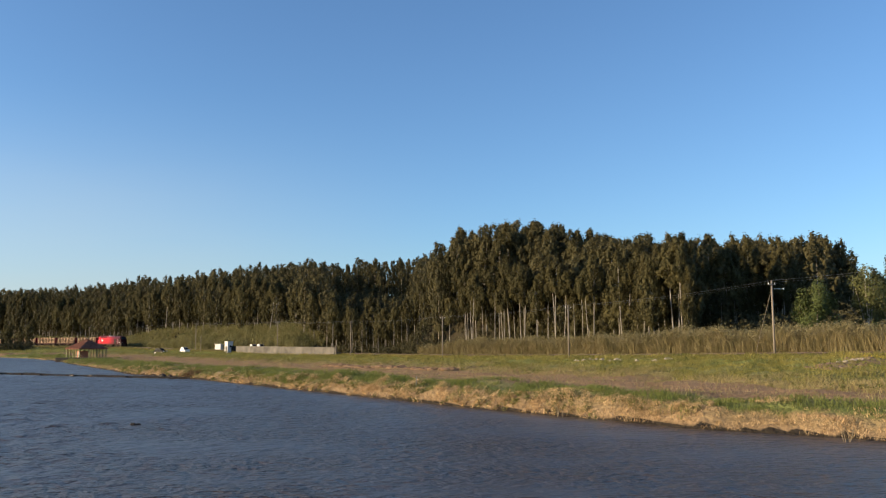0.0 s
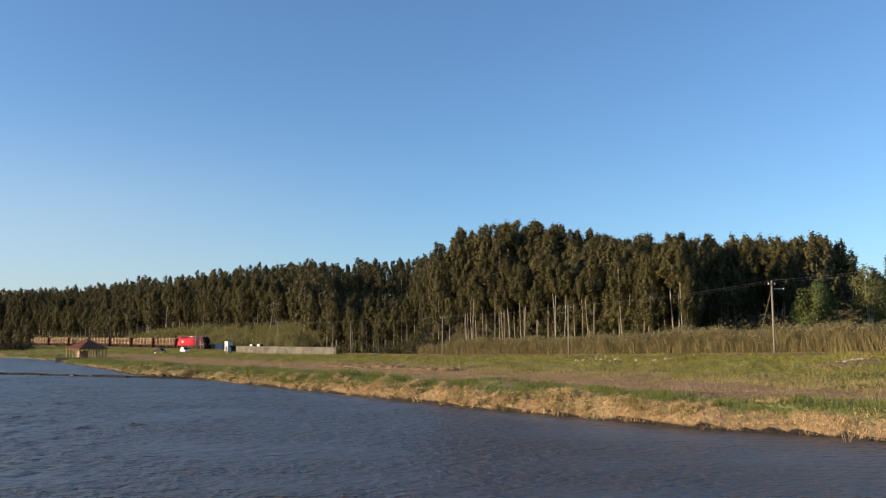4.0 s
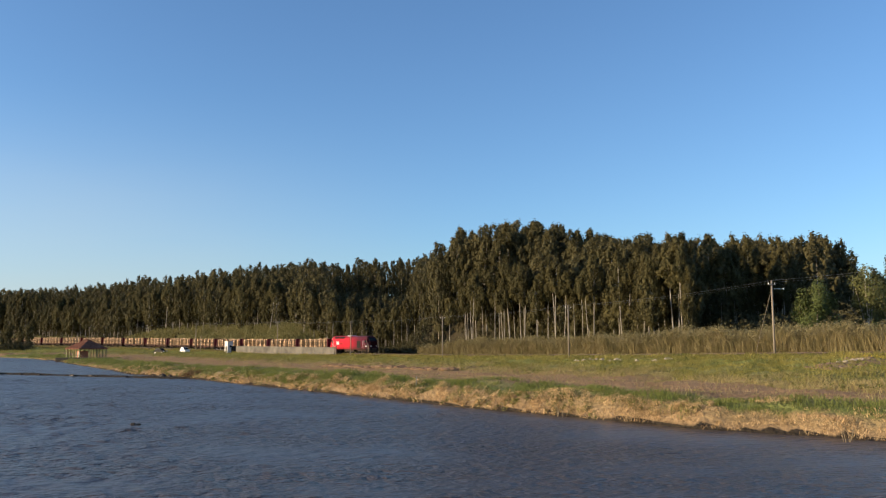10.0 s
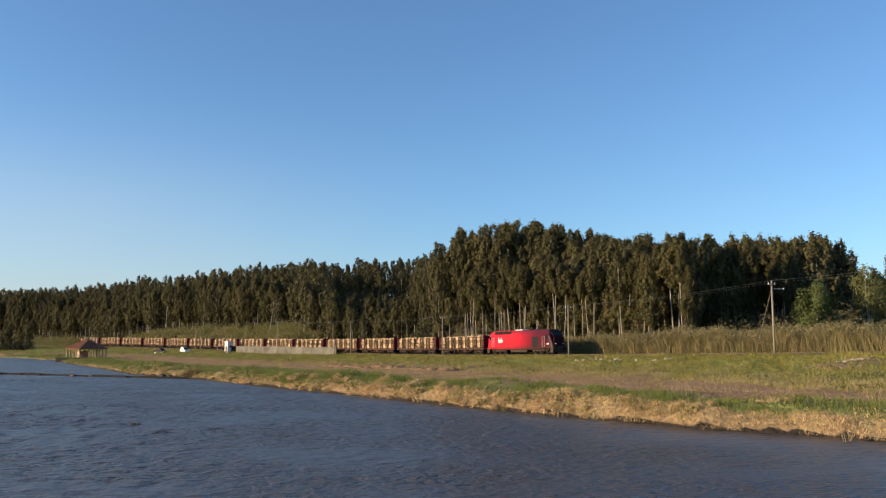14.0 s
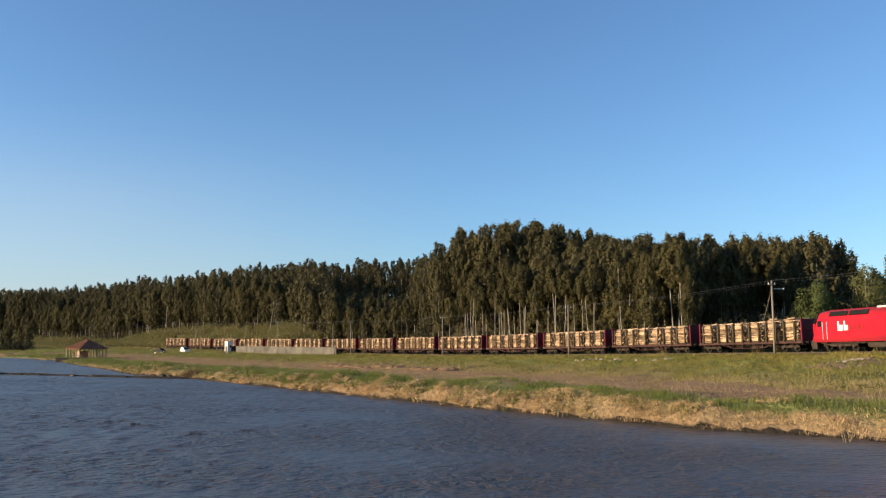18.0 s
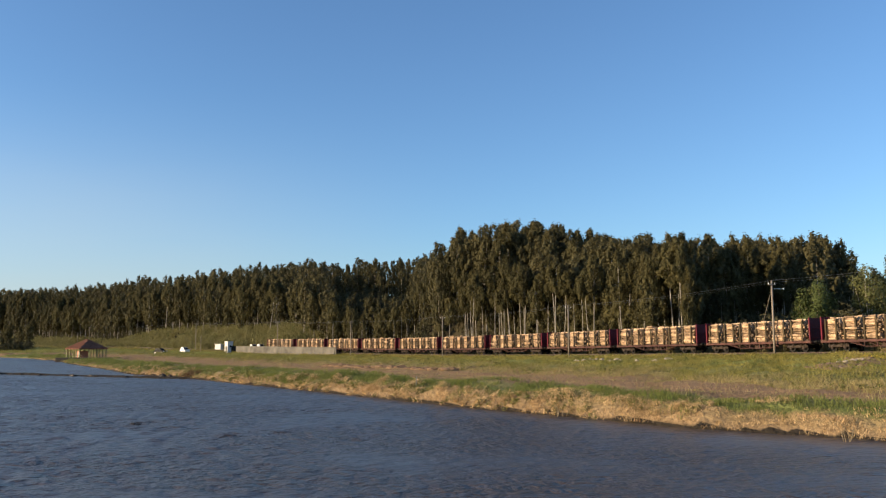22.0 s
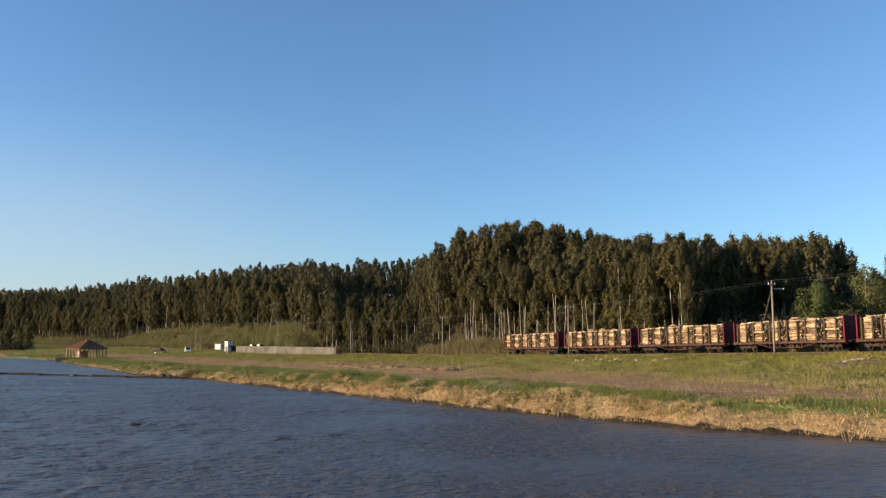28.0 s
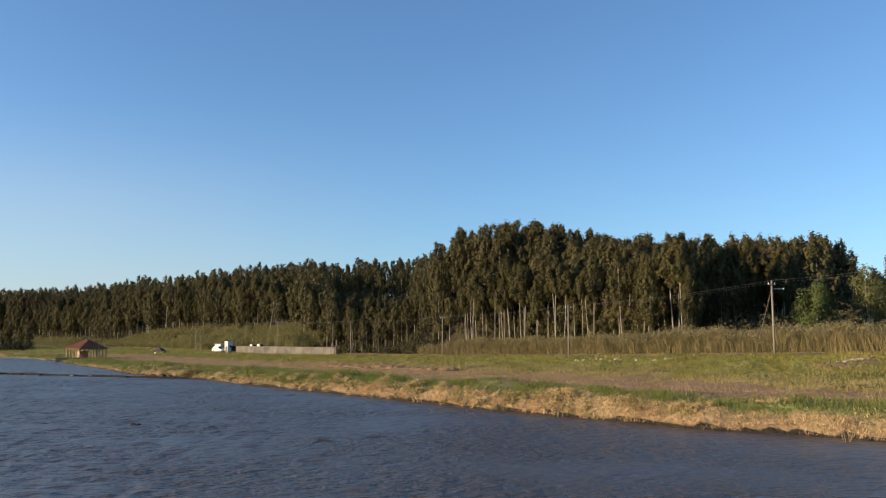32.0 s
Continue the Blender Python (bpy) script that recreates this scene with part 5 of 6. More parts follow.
# ---- willows at the wood's edge ----
def willow_shape(seed, high, wide, count):
    r = np.random.default_rng(seed)
    tv, tf = [], []
    tips = []
    for k in range(6):
        a = r.uniform(0, 2 * math.pi)
        end = np.array((math.cos(a) * wide * r.uniform(0.3, 0.7), math.sin(a) * wide * r.uniform(0.3, 0.7), high * r.uniform(0.6, 0.95)))
        mid = end * (0.35, 0.35, 0.5)
        v, f = tube_arrays([(0, 0, 0), mid, end], [0.16, 0.09, 0.02], 5)
        o = len(tv)
        tv += v
        tf += [tuple(i + o for i in q4) for q4 in f]
        tips += [end, (mid + end) / 2, mid * 1.25]
    n = 26
    a, h = r.uniform(0, 2 * math.pi, n), r.uniform(0.2, 0.95, n)
    rad = wide * np.sin(np.clip(h, 0, 1) ** 0.7 * math.pi * 0.95) * r.uniform(0.3, 1.0, n)
    cen = np.concatenate([np.array(tips), np.stack([rad * np.cos(a), rad * np.sin(a), h * high], 1)])
    cv, cf = sprays(r, cen, r.uniform(0.20, 0.36, len(cen)) * wide, count, 0.27, droop=0.2, stretch=1.5, axis_at=np.zeros((len(cen), 3)))
    return np.array(tv), tf, cv, cf


for x, y, high, wide, mat, label in ((49.8, 110.0, 9.6, 3.3, "willow", "bright green young willow in front of the wood"), (51.8, 113.0, 9.0, 1.7, "willow_pale", "thin half-bare willow beside a bright green one"),
                                     (57.5, 111.0, 12.4, 3.2, "willow_pale", "pale yellow-green willow coming into leaf"), (61.5, 113.0, 11.4, 3.2, "willow_pale", "pale yellow-green willow coming into leaf")):
    t = tree_thing("willow_tree", willow_shape(int(x * 7), high, wide, 150 if mat == "willow" else 90), M[mat], M["bark_far"], label)
    t.matrix_basis = pose(x, y, ground_at(x, y))


# trees and bushes on the near side of the line where it runs out of sight
rf = random.Random(5)
for k in range(12):
    y = rf.uniform(322, 350)
    x = -y * rf.uniform(0.502, 0.60)
    h = rf.uniform(0.34, 0.58)
    c = copy_thing(GUMS[rf.choice(FULL)], Matrix.Identity(4))
    c.matrix_basis = pose(x, y, ground_at(x, y) - 0.1, 0, 0, rf.uniform(0, 360)) @ Matrix.Diagonal((h * 1.6, h * 1.6, h, 1))
r = np.random.default_rng(41)
y = r.uniform(318, 352, 240)
x = -y * r.uniform(0.498, 0.62, 240)
z = survey(x, y)[0]
hh = r.uniform(1.5, 4.0, len(x))
v, f = sprays(r, np.stack([x, y, z + hh * 0.5], 1), hh * 0.5, 40, 0.7, droop=-0.1)
tagged(piece("lakeside_bushes", mesh_of("lakeside_bushes", v, f.tolist(), M["under"])), "dark bushes where the railway runs into the trees", "bushes", kind="stuff")
# a tall gum by itself near the line
c = copy_thing(GUMS[7], Matrix.Identity(4))
tagged(c, "tall eucalyptus standing by itself beside the line")
c.matrix_basis = pose(64.6, 115.0, ground_at(64.6, 115.0) - 0.1, 0, 0, 40) @ Matrix.Diagonal((0.95, 0.95, 0.80, 1))


# ---- the pavilion by the water ----
def pavilion():
    x, y = -85.9, 199.0
    z = ground_at(x, y) + 0.3
    p = tagged(empty("pavilion", pose(x, y, z - 0.1, 0, 0, -42)), "open timber pavilion with a hipped clay tile roof by the water", "pavilion")
    bm = B()
    box(bm, 0.6, -0.4, 0.15, 10.5, 8.4, 0.3, 0.04)
    part("terrace", bm, M["mud"], p, "low dark terrace")
    eave, top, hx, hy, rx = 2.5, 4.85, 3.75, 3.6, 0.7
    rise = top - eave - 0.16
    bm = B()
    # hipped roof with thickness
    pts = [(-hx, -hy), (hx, -hy), (hx, hy), (-hx, hy)]
    low = [bm.verts.new((a, b, eave)) for a, b in pts]
    lip = [bm.verts.new((a, b, eave + 0.16)) for a, b in pts]
    ridge = [bm.verts.new((-rx, 0, top)), bm.verts.new((rx, 0, top))]
    for i in range(4):
        bm.faces.new((low[i], low[(i + 1) % 4], lip[(i + 1) % 4], lip[i]))
    bm.faces.new(low[::-1])
    bm.faces.new((lip[0], lip[1], ridge[1], ridge[0])), bm.faces.new((lip[2], lip[3], ridge[0], ridge[1]))
    bm.faces.new((lip[1], lip[2], ridge[1])), bm.faces.new((lip[3], lip[0], ridge[0]))
    roof = part("roof", bm, M["tile"], p, "weathered red clay tile roof")
    # courses of half-round tiles; each line runs straight up to the hip or the ridge
    bm = B()
    for sign in (-1, 1):
        for k in range(32):
            a = -hx + 2 * hx * k / 31
            up = min(1.0, (hx - abs(a)) / (hx - rx))
            if up > 0.1:
                tube(bm, (a, sign * hy, eave + 0.18), (a, sign * hy * (1 - up), eave + 0.18 + rise * up), 0.07, sides=6)
            b = -hy + 2 * hy * k / 31
            up = 1 - abs(b) / hy
            if up > 0.1:
                tube(bm, (sign * hx, b, eave + 0.18), (sign * (hx - (hx - rx) * up), b, eave + 0.18 + rise * up), 0.07, sides=6)
    part("tile_rows", bm, M["tile"], roof, "rows of half-round clay tiles")
    for i in range(5):
        for yy in (-2.9, 2.9):
            bm = B()
            box(bm, -3.4 + i * 1.7, yy * 1.1, 1.4, 0.2, 0.2, 2.3, 0.02)
            part("post", bm, M["green_post"], p)
    for yy in (-1.0, 1.0):
        for xx in (-3.4, 3.4):
            bm = B()
            box(bm, xx, yy, 1.4, 0.2, 0.2, 2.3, 0.02)
            part("post", bm, M["green_post"], p)
    # pergola posts past the roof
    for xx in (-4.3,):
        for yy in (-2.9, -1.0, 1.0, 2.9):
            bm = B()
            box(bm, xx, yy, 1.42, 0.2, 0.2, 2.25, 0.02)
            part("pergola_post", bm, M["green_post"], p)
    bm = B()
    box(bm, -4.3, 0, 2.58, 0.18, 6.2, 0.16, 0.02)
    for yy in (-2.9, 2.9):
        box(bm, -3.95, yy, 2.42, 0.7, 0.14, 0.14, 0.01)
    part("pergola_beam", bm, M["green_post"], p)
    bm = B()
    box(bm, 0.2, -1.2, 1.2, 2.4, 2.0, 1.8, 0.03)
    part("kiosk_wall", bm, M["orange"], p, "orange and white rendered kiosk")
    for along, w in ((-0.6, 0.7), (0.65, 0.5)):
        bm = B()
        box(bm, 0.2 + along, -2.22, 1.3, w, 0.06, 1.2, 0.02)
        part("kiosk_panel", bm, M["white"], p, "white panel")
    for yy in (-2.9, 2.9):
        bm = B()
        box(bm, 2.1, yy, 1.05, 4.2, 0.08, 0.1)
        box(bm, 2.1, yy, 0.7, 4.2, 0.06, 0.08)
        part("balustrade", bm, M["timber"], p)


pavilion()
# a row of dark blocks added to draw the shade along the terrace edge
edge_shade = tagged(empty("quay_wall", pose(-82.0, 191.2, 0.1, 0, 0, 2)), "low dark blocks standing for the shaded terrace edge of the pavilion", "quay wall", kind="structure")
for k in range(8):
    bm = B()
    box(bm, -6.4 + k * 1.83, 0, 0.15, 1.80, 1.3, 1.5, 0.05)
    part("quay_block", bm, M["mud"], edge_shade)


# ---- the walled yard ----
def yard_wall():
    a, b = Vector((-26.9, 205.5, 0)), Vector((-62.6, 250.0, 0))
    w = tagged(empty("yard_wall", pose(a.x, a.y, 0)), "weathered grey concrete wall between the meadow and the railway", "wall", kind="structure")
    d = b - a
    n = 14
    run = d.length / n
    ang = math.atan2(d.y, d.x)
    r = random.Random(8)
    for k in range(n):
        c = d * ((k + 0.5) / n)
        base = ground_at(a.x + c.x, a.y + c.y) - 0.4
        top = 3.25 + (3.45 - 3.25) * k / n
        bm = B()
        box(bm, 0, 0, 0, run - 0.012, 0.22, top - base, 0.004)
        part("wall_panel", bm, M["concrete"], w, "", Matrix.Translation((c.x, c.y, (top + base) / 2)) @ Matrix.Rotation(ang + r.uniform(-0.002, 0.002), 4, "Z"))
    bm = B()
    box(bm, 0, 0, 0, d.length + 0.3, 0.34, 0.10, 0.02)
    part("coping", bm, M["concrete"], w, "", Matrix.Translation((d.x / 2, d.y / 2, 3.40)) @ Matrix.Rotation(ang, 4, "Z") @ Matrix.Rotation(-0.2 / d.length, 4, "Y"))
    gz = ground_at(a.x, a.y)
    gate = tagged(empty("gate_post", pose(a.x + 0.3, a.y - 0.4, gz - 0.2)), "grey wooden post at the end of the concrete wall", "post")
    bm = B()
    tube(bm, (0, 0, 0), (0, 0, 2.9), 0.16, 0.13, sides=8)
    part("shaft", bm, M["pole_wood"], gate)
    c = copy_thing(GUMS[7], Matrix.Identity(4))
    tagged(c, "young eucalyptus with a bare trunk by the end of the wall")
    c.matrix_basis = pose(-27.6, 206.8, ground_at(-27.6, 206.8) - 0.1, 0, 0, 70) @ Matrix.Diagonal((0.8, 0.8, 0.68, 1))


yard_wall()


def kiosk(x, y, wide, deep, high, label, name, door=True, turn=-38):
    z = ground_at(x, y)
    k = tagged(empty(name, pose(x, y, z - 0.1, 0, 0, turn)), label, "hut")
    bm = B()
    box(bm, 0, 0, high / 2, wide, deep, high, 0.03)
    part("wall", bm, M["white"], k)
    bm = B()
    box(bm, 0, 0, high + 0.06, wide + 0.2, deep + 0.2, 0.14, 0.03)
    part("roof_slab", bm, M["white"], k)
    if door:
        bm = B()
        box(bm, 0.1, -deep / 2 - 0.01, 1.15, 0.75, 0.05, 2.0, 0.01)
        part("door", bm, M["concrete"], k, "grey door")
        bm = B()
        box(bm, wide / 2 + 0.01, 0, high * 0.6, 0.05, 0.6, 0.6, 0.01)
        part("side_window", bm, M["glass"], k)


kiosk(-66.2, 255.0, 1.5, 2.0, 3.5, "tall narrow white rendered hut at the end of the wall", "transformer_hut")
kiosk(-77.6, 286.0, 2.6, 1.4, 2.35, "low white rendered hut behind the railway", "pump_hut", door=False, turn=-28)
bm = B()
gz = ground_at(-64.4, 254.5)
tagged(part("dark_container", box(bm, 0, 0, 1.1, 2.2, 2.0, 2.2, 0.05), M["loco_dark"], None, "dark metal bin beside the white hut", pose(-64.2, 255.5, gz - 0.1)), category="container")


# ---- cars ----
def car(name, mat, label, m, van=False):
    c = tagged(empty(name, m), label, "car")
    top = 1.75 if van else 1.45
    bm = B()
    prism(bm, ((-2.1, 0.35), (-2.15, 0.75), (-2.0, 0.95), (-0.9, 1.0), (1.9, 1.0), (2.1, 0.9), (2.12, 0.4), (1.9, 0.28), (-1.9, 0.28)), -0.85, 0.85)
    bmesh.ops.bevel(bm, geom=bm.edges[:], offset=0.05, segments=1, affect="EDGES")
    part("body", bm, mat, c)
    bm = B()
    prism(bm, ((-1.0, 0.98), (-0.3, top), (1.5, top), (2.02, 0.98)), -0.74, 0.74)
    bmesh.ops.bevel(bm, geom=bm.edges[:], offset=0.07, segments=1, affect="EDGES")
    part("cabin", bm, mat, c)
    bm = B()
    box(bm, 0.45, 0, 1.2, 1.9 if not van else 0.6, 1.52, 0.30, 0.04)
    part("side_glass", bm, M["glass"], c)
    bm = B()
    quad = [bm.verts.new(p) for p in ((-0.97, -0.66, 1.04), (-0.97, 0.66, 1.04), (-0.36, 0.60, top - 0.07), (-0.36, -0.60, top - 0.07), (-0.92, -0.66, 1.0), (-0.92, 0.66, 1.0), (-0.30, 0.60, top - 0.1), (-0.30, -0.60, top - 0.1))]
    for f in ((0, 1, 2, 3), (7, 6, 5, 4), (0, 3, 7, 4), (1, 5, 6, 2), (0, 4, 5, 1), (3, 2, 6, 7)):
        bm.faces.new([quad[i] for i in f])
    part("windscreen", bm, M["glass"], c, at=pose(-0.04, 0, 0.02))
    for x in (-1.35, 1.35):
        for side in (-1, 1):
            bm = B()
            tube(bm, (0, -0.1, 0), (0, 0.1, 0), 0.32, sides=16)
            wheel = part("wheel", bm, M["rubber"], c, at=pose(x, side * 0.78, 0.32))
            bm = B()
            tube(bm, (0, side * 0.08, 0), (0, side * 0.115, 0), 0.2, sides=12)
            part("rim", bm, M["alloy"], wheel)
    for side in (-1, 1):
        bm = B()
        box(bm, -2.1, side * 0.6, 0.75, 0.12, 0.35, 0.16, 0.03)
        part("headlight", bm, M["lens"], c)
        bm = B()
        box(bm, 2.09, side * 0.65, 0.8, 0.08, 0.25, 0.2, 0.02)
        part("tail_light", bm, M["bulkhead"], c)
        bm = B()
        box(bm, -0.7, side * 0.93, 1.05, 0.12, 0.18, 0.14, 0.03)
        part("mirror", bm, mat, c)
    return c


def on_ground(x, y, turn):
    return pose(x, y, ground_at(x, y), 0, 0, turn)


car("parked_car", M["dark_paint"], "dark estate car parked on the grass", on_ground(-89.6, 262.0, 150), van=True)
white_van = car("white_van", M["white_paint"], "small white van standing on the grass, later driving off", on_ground(-81.9, 262.0, 130), van=True)
for x, y in ((-63.0, 274.6), (-60.0, 271.8)):
    car("white_car", M["white_paint"], "white car parked behind the railway", on_ground(x, y, 120), van=True)

# ---- small things ----
for x, y, top in ((-78.7, 268.0, 6.9), (-141.0, 318.0, 8.8)):
    line_pole(x, y, top, wide=0.11, arm=0)

# stake on the bank
sx, sy = -2.0, 62.0
stake_post = tagged(empty("marker_stake", pose(sx, sy, ground_at(sx, sy) - 0.15)), "thin pale wooden stake on the bank", "stake")
bm = B()
tube(bm, (0, 0, 0), (0.02, 0, 0.95), 0.05, 0.04, sides=6)
part("shaft", bm, M["bark"], stake_post)


def rock_mesh(seed):
    r = random.Random(seed)
    bm = B()
    bmesh.ops.create_icosphere(bm, subdivisions=2, radius=1.0)
    for v in bm.verts:
        k = noise.noise(v.co * 1.7 + Vector((seed, 0, 0)))
        v.co = v.co * (1 + 0.45 * k)
        v.co.z *= 0.6
    return mesh_from("rock", bm, M["rock"])


ROCKS = [rock_mesh(k) for k in range(4)]
rr = random.Random(77)


def rock(x, y, size, mat=None, label="pale broken stone on the railway slope", group="stones on the slope"):
    ob = tagged(piece("stone", rr.choice(ROCKS)), label, "stone", group)
    ob.matrix_basis = pose(x, y, ground_at(x, y) + size * 0.2 + 0.16, 0, 0, rr.uniform(0, 360)) @ Matrix.Diagonal((size * rr.uniform(0.8, 1.5), size, size * rr.uniform(0.6, 1.0), 1))


for k in range(30):
    t = rr.random() * 0.8
    rock(16.8 + 11.5 * t + rr.uniform(-0.4, 0.4), 108.6 - 23.0 * t + rr.uniform(-0.8, 0.8), rr.uniform(0.16, 0.36))
for k in range(9):
    t = rr.random()
    rock(32.0 + 4.0 * t + rr.uniform(-0.5, 0.5), 67.0 + 3.4 * t + rr.uniform(-0.8, 0.8), rr.uniform(0.1, 0.26))

# an eroded scarp of brown clods beside the dirt track
r = np.random.default_rng(52)
t = r.uniform(-0.5, 1.05, 760)
side = r.normal(0, 1, 760) * 1.5
x, y = -10.8 + 11.2 * t + 0.22 * side, 107.0 - 16.0 * t + 0.16 * side
z = survey(x, y)[0]
ok = waves(x, y, 3.0, 6) > -0.35
cv, cf = [], []
ball = ROCKS[0]
bv = np.array([v.co[:] for v in ball.vertices])
bf = np.array([p.vertices[:] for p in ball.polygons])
for k, (a, b, c) in enumerate(zip(x[ok], y[ok], z[ok])):
    sz = r.uniform(0.10, 0.30)
    cf.append(bf + len(cv) * len(bv))
    cv.append(bv * (sz * r.uniform(0.9, 1.8), sz, sz * r.uniform(1.0, 1.8)) + (a, b, c + r.uniform(-0.1, 0.12)))
tagged(piece("clods", mesh_of("clods", np.concatenate(cv), np.concatenate(cf).tolist(), M["soil"])), "brown clods of an eroded edge beside the track", "soil", kind="stuff")

# tussocks of straw on the face of the bank
r = np.random.default_rng(54)
s, o = r.uniform(-60, 150, 46000), -r.uniform(20, 72, 46000)
x, y = track_at(s, o)
z, q, _, _ = survey(x, y)
ok = (z > 0.03) & (q > 0.002) & (q < 0.055 + 0.02 * waves(x, y, 2.2, 19)) & (y > 28) & (y < 125) & (waves(x, y, 1.0, 40) + 0.4 * waves(x, y, 4, 41) > np.interp(y, (60, 85), (-0.25, 0.5)))
cen = np.stack([x[ok], y[ok], z[ok] + 0.06], 1)[:2600]
v, f = sprays(r, cen, r.uniform(0.14, 0.40, len(cen)), 84, 0.30, droop=0.5, thin=0.032)
tagged(piece("straw_tussocks", mesh_of("straw_tussocks", v, f.tolist(), M["straw"])), "lumpy tussocks of dry straw on the bank", "dry grass", kind="stuff")

# a heap of dead brown sedge where the dyke meets the bank
n = 34
cen = np.stack([r.normal(-29.9, 0.75, n), r.normal(99.0, 0.4, n), r.uniform(0.1, 0.65, n)], 1)
v, f = sprays(r, cen, np.full(n, 0.28), 40, 0.36, droop=-0.7, thin=0.05)
tagged(piece("dead_sedge", mesh_of("dead_sedge", v, f.tolist(), M["dead"])), "brown heap of dead sedge at the end of the dyke", "dry grass", kind="stuff")

# green weeds low on the bank
mix = (waves(x, y, 1.7, 44) + 0.5 * waves(x, y, 5, 45) > -0.05) & (z > 0.05) & (q > 0.002) & (q < 0.05) & (y > 28) & (y < 125)
cen = np.stack([x[mix], y[mix], z[mix] + 0.05], 1)[:2000]
v, f = sprays(r, cen, r.uniform(0.10, 0.26, len(cen)), 34, 0.12, droop=-0.3, thin=0.2)
tagged(piece("bank_weeds", mesh_of("bank_weeds", v, f.tolist(), M["weed"])), "low green weeds among the straw of the bank", "weeds", kind="stuff")

# bare broken soil high on the slope
r = np.random.default_rng(53)
t, a = r.uniform(-0.25, 1.15, 520), r.normal(0, 1, 520)
x, y = 31.8 + 4.8 * t + 0.5 * a, 66.8 + 4.2 * t - 0.3 * a + r.normal(0, 0.9, 520)
z = survey(x, y)[0]
cv, cf = [], []
for a, b, c in zip(x, y, z):
    sz = r.uniform(0.06, 0.24)
    cf.append(bf + len(cv) * len(bv))
    cv.append(bv * (sz * r.uniform(0.9, 1.8), sz, sz) + (a, b, c))
tagged(piece("rubble", mesh_of("rubble", np.concatenate(cv), np.concatenate(cf).tolist(), M["rubble"])), "pinkish rubble on a bare patch of the slope", "rubble", kind="stuff")

# lumps on the mud dyke, a boulder at its landward end
for k in range(44):
    t = rr.random() ** 0.8
    i = 1 + min(int(t * 3), 2)
    a, b = DYKE[i], DYKE[i + 1]
    p = a + (b - a) * (t * 3 - i + 1)
    ob = tagged(piece("mud_clod", rr.choice(ROCKS)), "dark wet clod on the low mud dyke", "clod", "clods on the dyke")
    ob.material_slots[0].link = "OBJECT"
    ob.material_slots[0].material = M["mud"]
    sz = rr.uniform(0.12, 0.34)
    ob.matrix_basis = pose(p[0] + rr.uniform(-1, 1), p[1] + rr.uniform(-1, 1), 0.12, 0, 0, rr.uniform(0, 360)) @ Matrix.Diagonal((sz * rr.uniform(1, 2.4), sz, sz * 0.8, 1))
for x, y, sz in ((-33.6, 99.2, 0.45), (-32.5, 98.6, 0.28)):
    ob = tagged(piece("boulder", ROCKS[1]), "dark grey boulder at the end of the mud dyke", "boulder", "boulders by the dyke")
    ob.material_slots[0].link = "OBJECT"
    ob.material_slots[0].material = M["mud"]
    ob.matrix_basis = pose(x, y, 0.25, 0, 0, 40) @ Matrix.Diagonal((sz, sz, sz * 1.1, 1))


def dead_twigs(x, y, high, seed, label, count=4):
    r = random.Random(seed)
    t = tagged(empty("dead_twig", pose(x, y, -0.15)), label, "twig")
    for k in range(count):
        bm = B()
        a = r.uniform(0, 6.28)
        foot = Vector((r.uniform(-0.3, 0.3), r.uniform(-0.2, 0.2), 0))
        knee = foot + Vector((math.cos(a) * 0.2, math.sin(a) * 0.2, high * 0.6))
        tube(bm, foot, knee, 0.022, 0.016, sides=5)
        tube(bm, knee, knee + Vector((math.cos(a + 1) * 0.3, math.sin(a + 1) * 0.2, high * 0.4)), 0.016, 0.008, sides=5)
        part("branch", bm, M["timber"], t)


dead_twigs(16.55, 34.6, 0.9, 3, "dead sticks at the water's edge")
dead_twigs(6.6, 46.2, 0.8, 4, "dead sticks at the water's edge")
bm = B()
box(bm, 0, 0, 0.04, 0.26, 0.14, 0.14, 0.05)
box(bm, 0.24, 0.1, 0.03, 0.22, 0.1, 0.09, 0.03)
tagged(part("driftwood", bm, M["mud"], None, "dark driftwood floating on the pond", pose(-15.5, 41.7, 0)), category="driftwood")


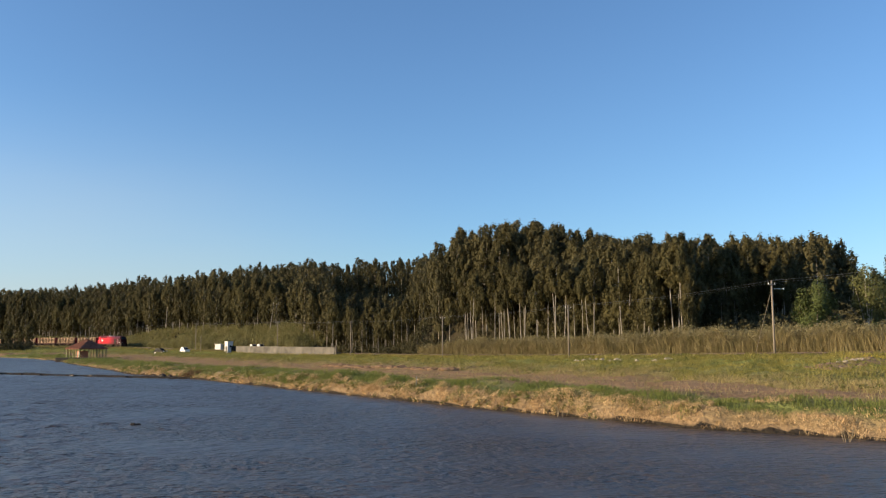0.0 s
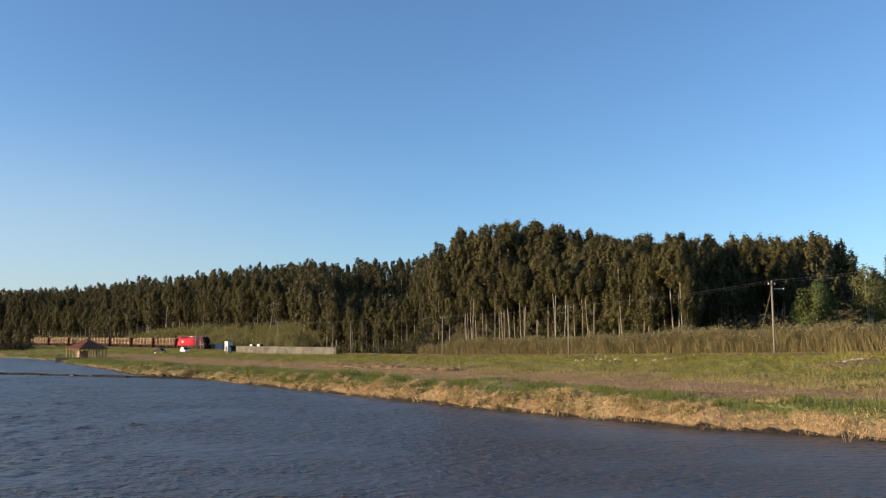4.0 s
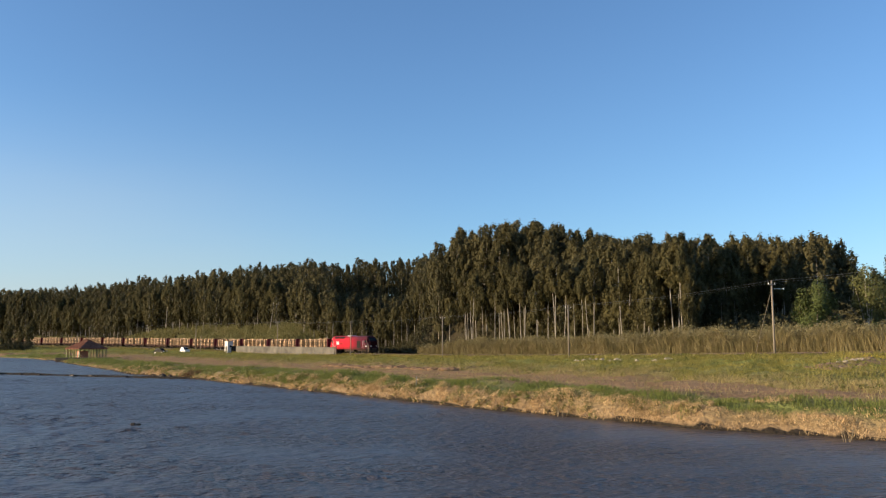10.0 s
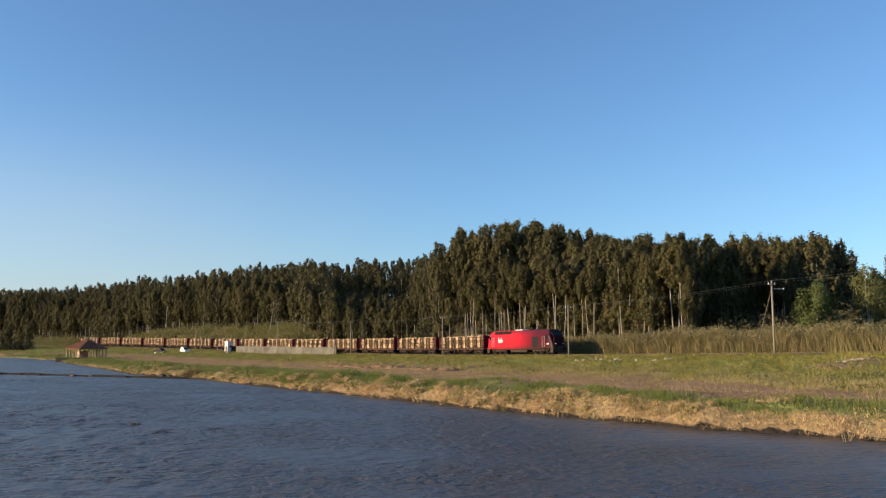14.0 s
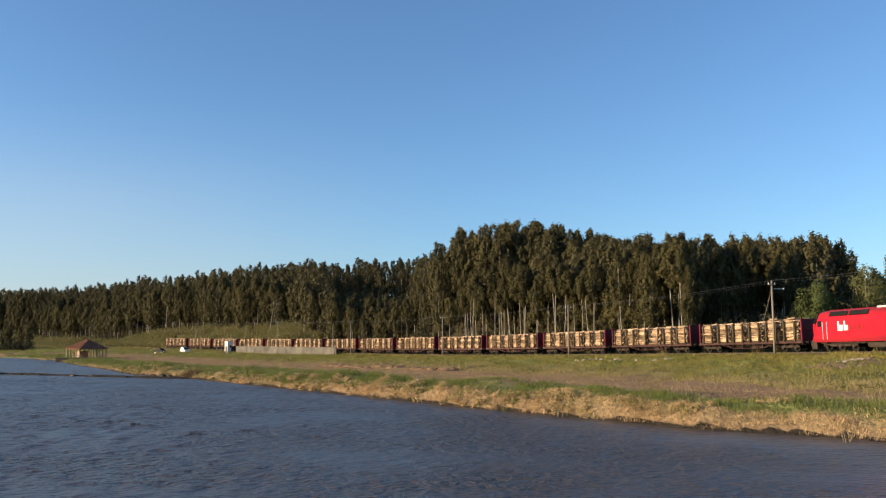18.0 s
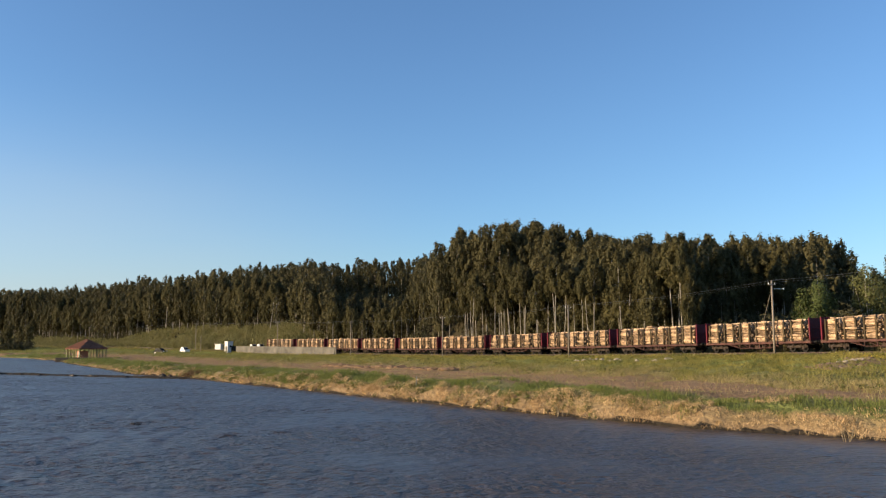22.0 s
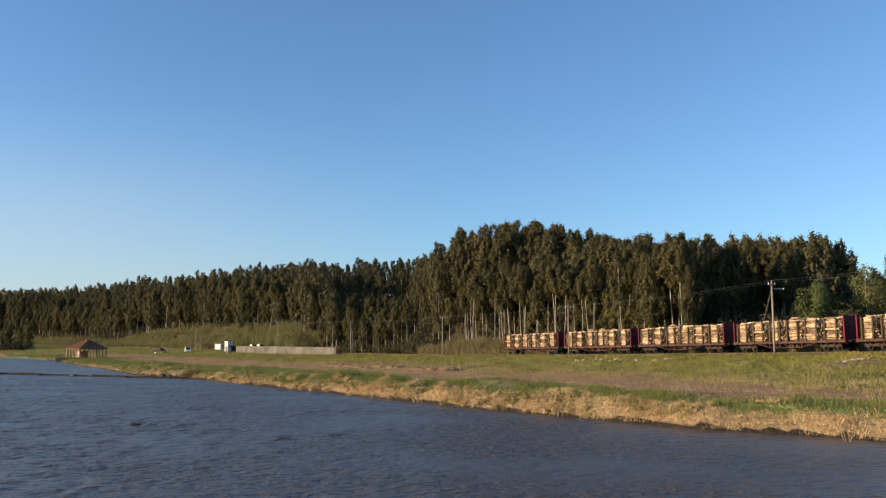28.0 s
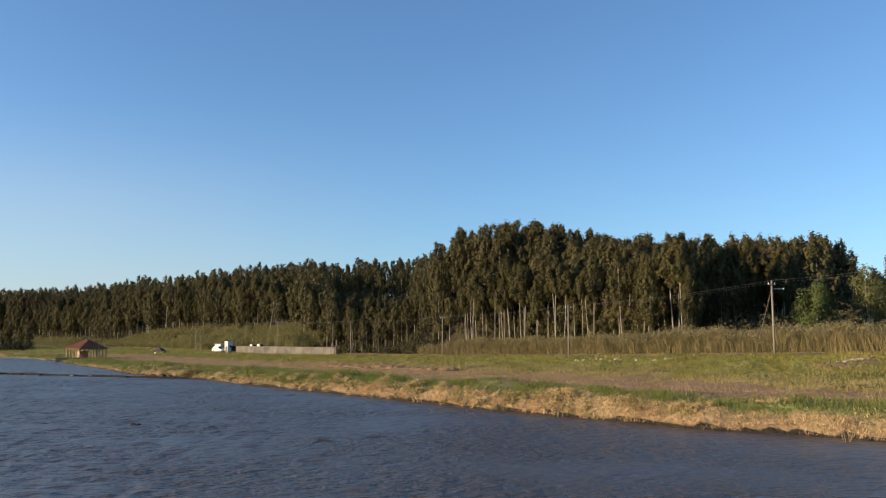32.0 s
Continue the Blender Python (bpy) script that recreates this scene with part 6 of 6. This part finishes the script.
# ---- what moves ----
def train_s(t):
    """Where the locomotive's rear coupling is, metres back along the line."""
    d = t - 17.0
    return -0.12 - 18.308 * d - 0.0548 * d * d + float(np.interp(t, (26, 28, 29, 30, 31, 32), (0, 0.25, 0.6, 1.1, 1.4, 1.1)))


def on_line(mid, half):
    """A vehicle's pose with both bogies on the rails, running towards smaller s."""
    a, b = mid - half, mid + half
    ax, ay = (float(v) for v in track_at(a))
    bx, by = (float(v) for v in track_at(b))
    front, back_ = Vector((ax, ay, float(rail_z(a)))), Vector((bx, by, float(rail_z(b))))
    d = front - back_
    yaw, climb = math.atan2(d.y, d.x), math.atan2(d.z, math.hypot(d.x, d.y))
    c = (front + back_) / 2
    return Matrix.Translation(c) @ Matrix.Rotation(yaw, 4, "Z") @ Matrix.Rotation(-climb, 4, "Y")


def motions():
    times = [float(t) for t in range(33)]
    walk(train_loco, [(t, on_line(train_s(t) - 10.9, 6.5)) for t in times])
    for k, w in enumerate(train_wagons):
        walk(w, [(t, on_line(train_s(t) + (k + 0.5) * PITCH, 6.2)) for t in times])
    walk(water, [(0.0, pose(0, 0, 0)), (SECONDS, pose(14, -6, 0))])
    drive = [(0.0, on_ground(-81.9, 262.0, 130)), (26.8, on_ground(-81.9, 262.0, 130)), (28.0, on_ground(-81.0, 262.0, 112)), (29.0, on_ground(-79.0, 261.5, 125)),
             (30.0, on_ground(-75.5, 260.0, 140)), (31.0, on_ground(-71.6, 257.5, 146)), (32.0, on_ground(-69.6, 256.0, 146))]
    walk(white_van, drive)
    # its wheels roll with the way it has gone
    gone = [0.0]
    for (_, m0), (_, m1) in zip(drive, drive[1:]):
        gone.append(gone[-1] + (m1.translation - m0.translation).length)
    steps = [0.0] + [26.8 + 0.1 * k for k in range(53)]
    for wheel in [o for o in white_van.children if o.name.startswith("wheel")]:
        hub = wheel.matrix_basis.copy()
        walk(wheel, [(t, hub @ Matrix.Rotation(-float(np.interp(t, [d[0] for d in drive], gone)) / 0.32, 4, "Y")) for t in steps])


motions()
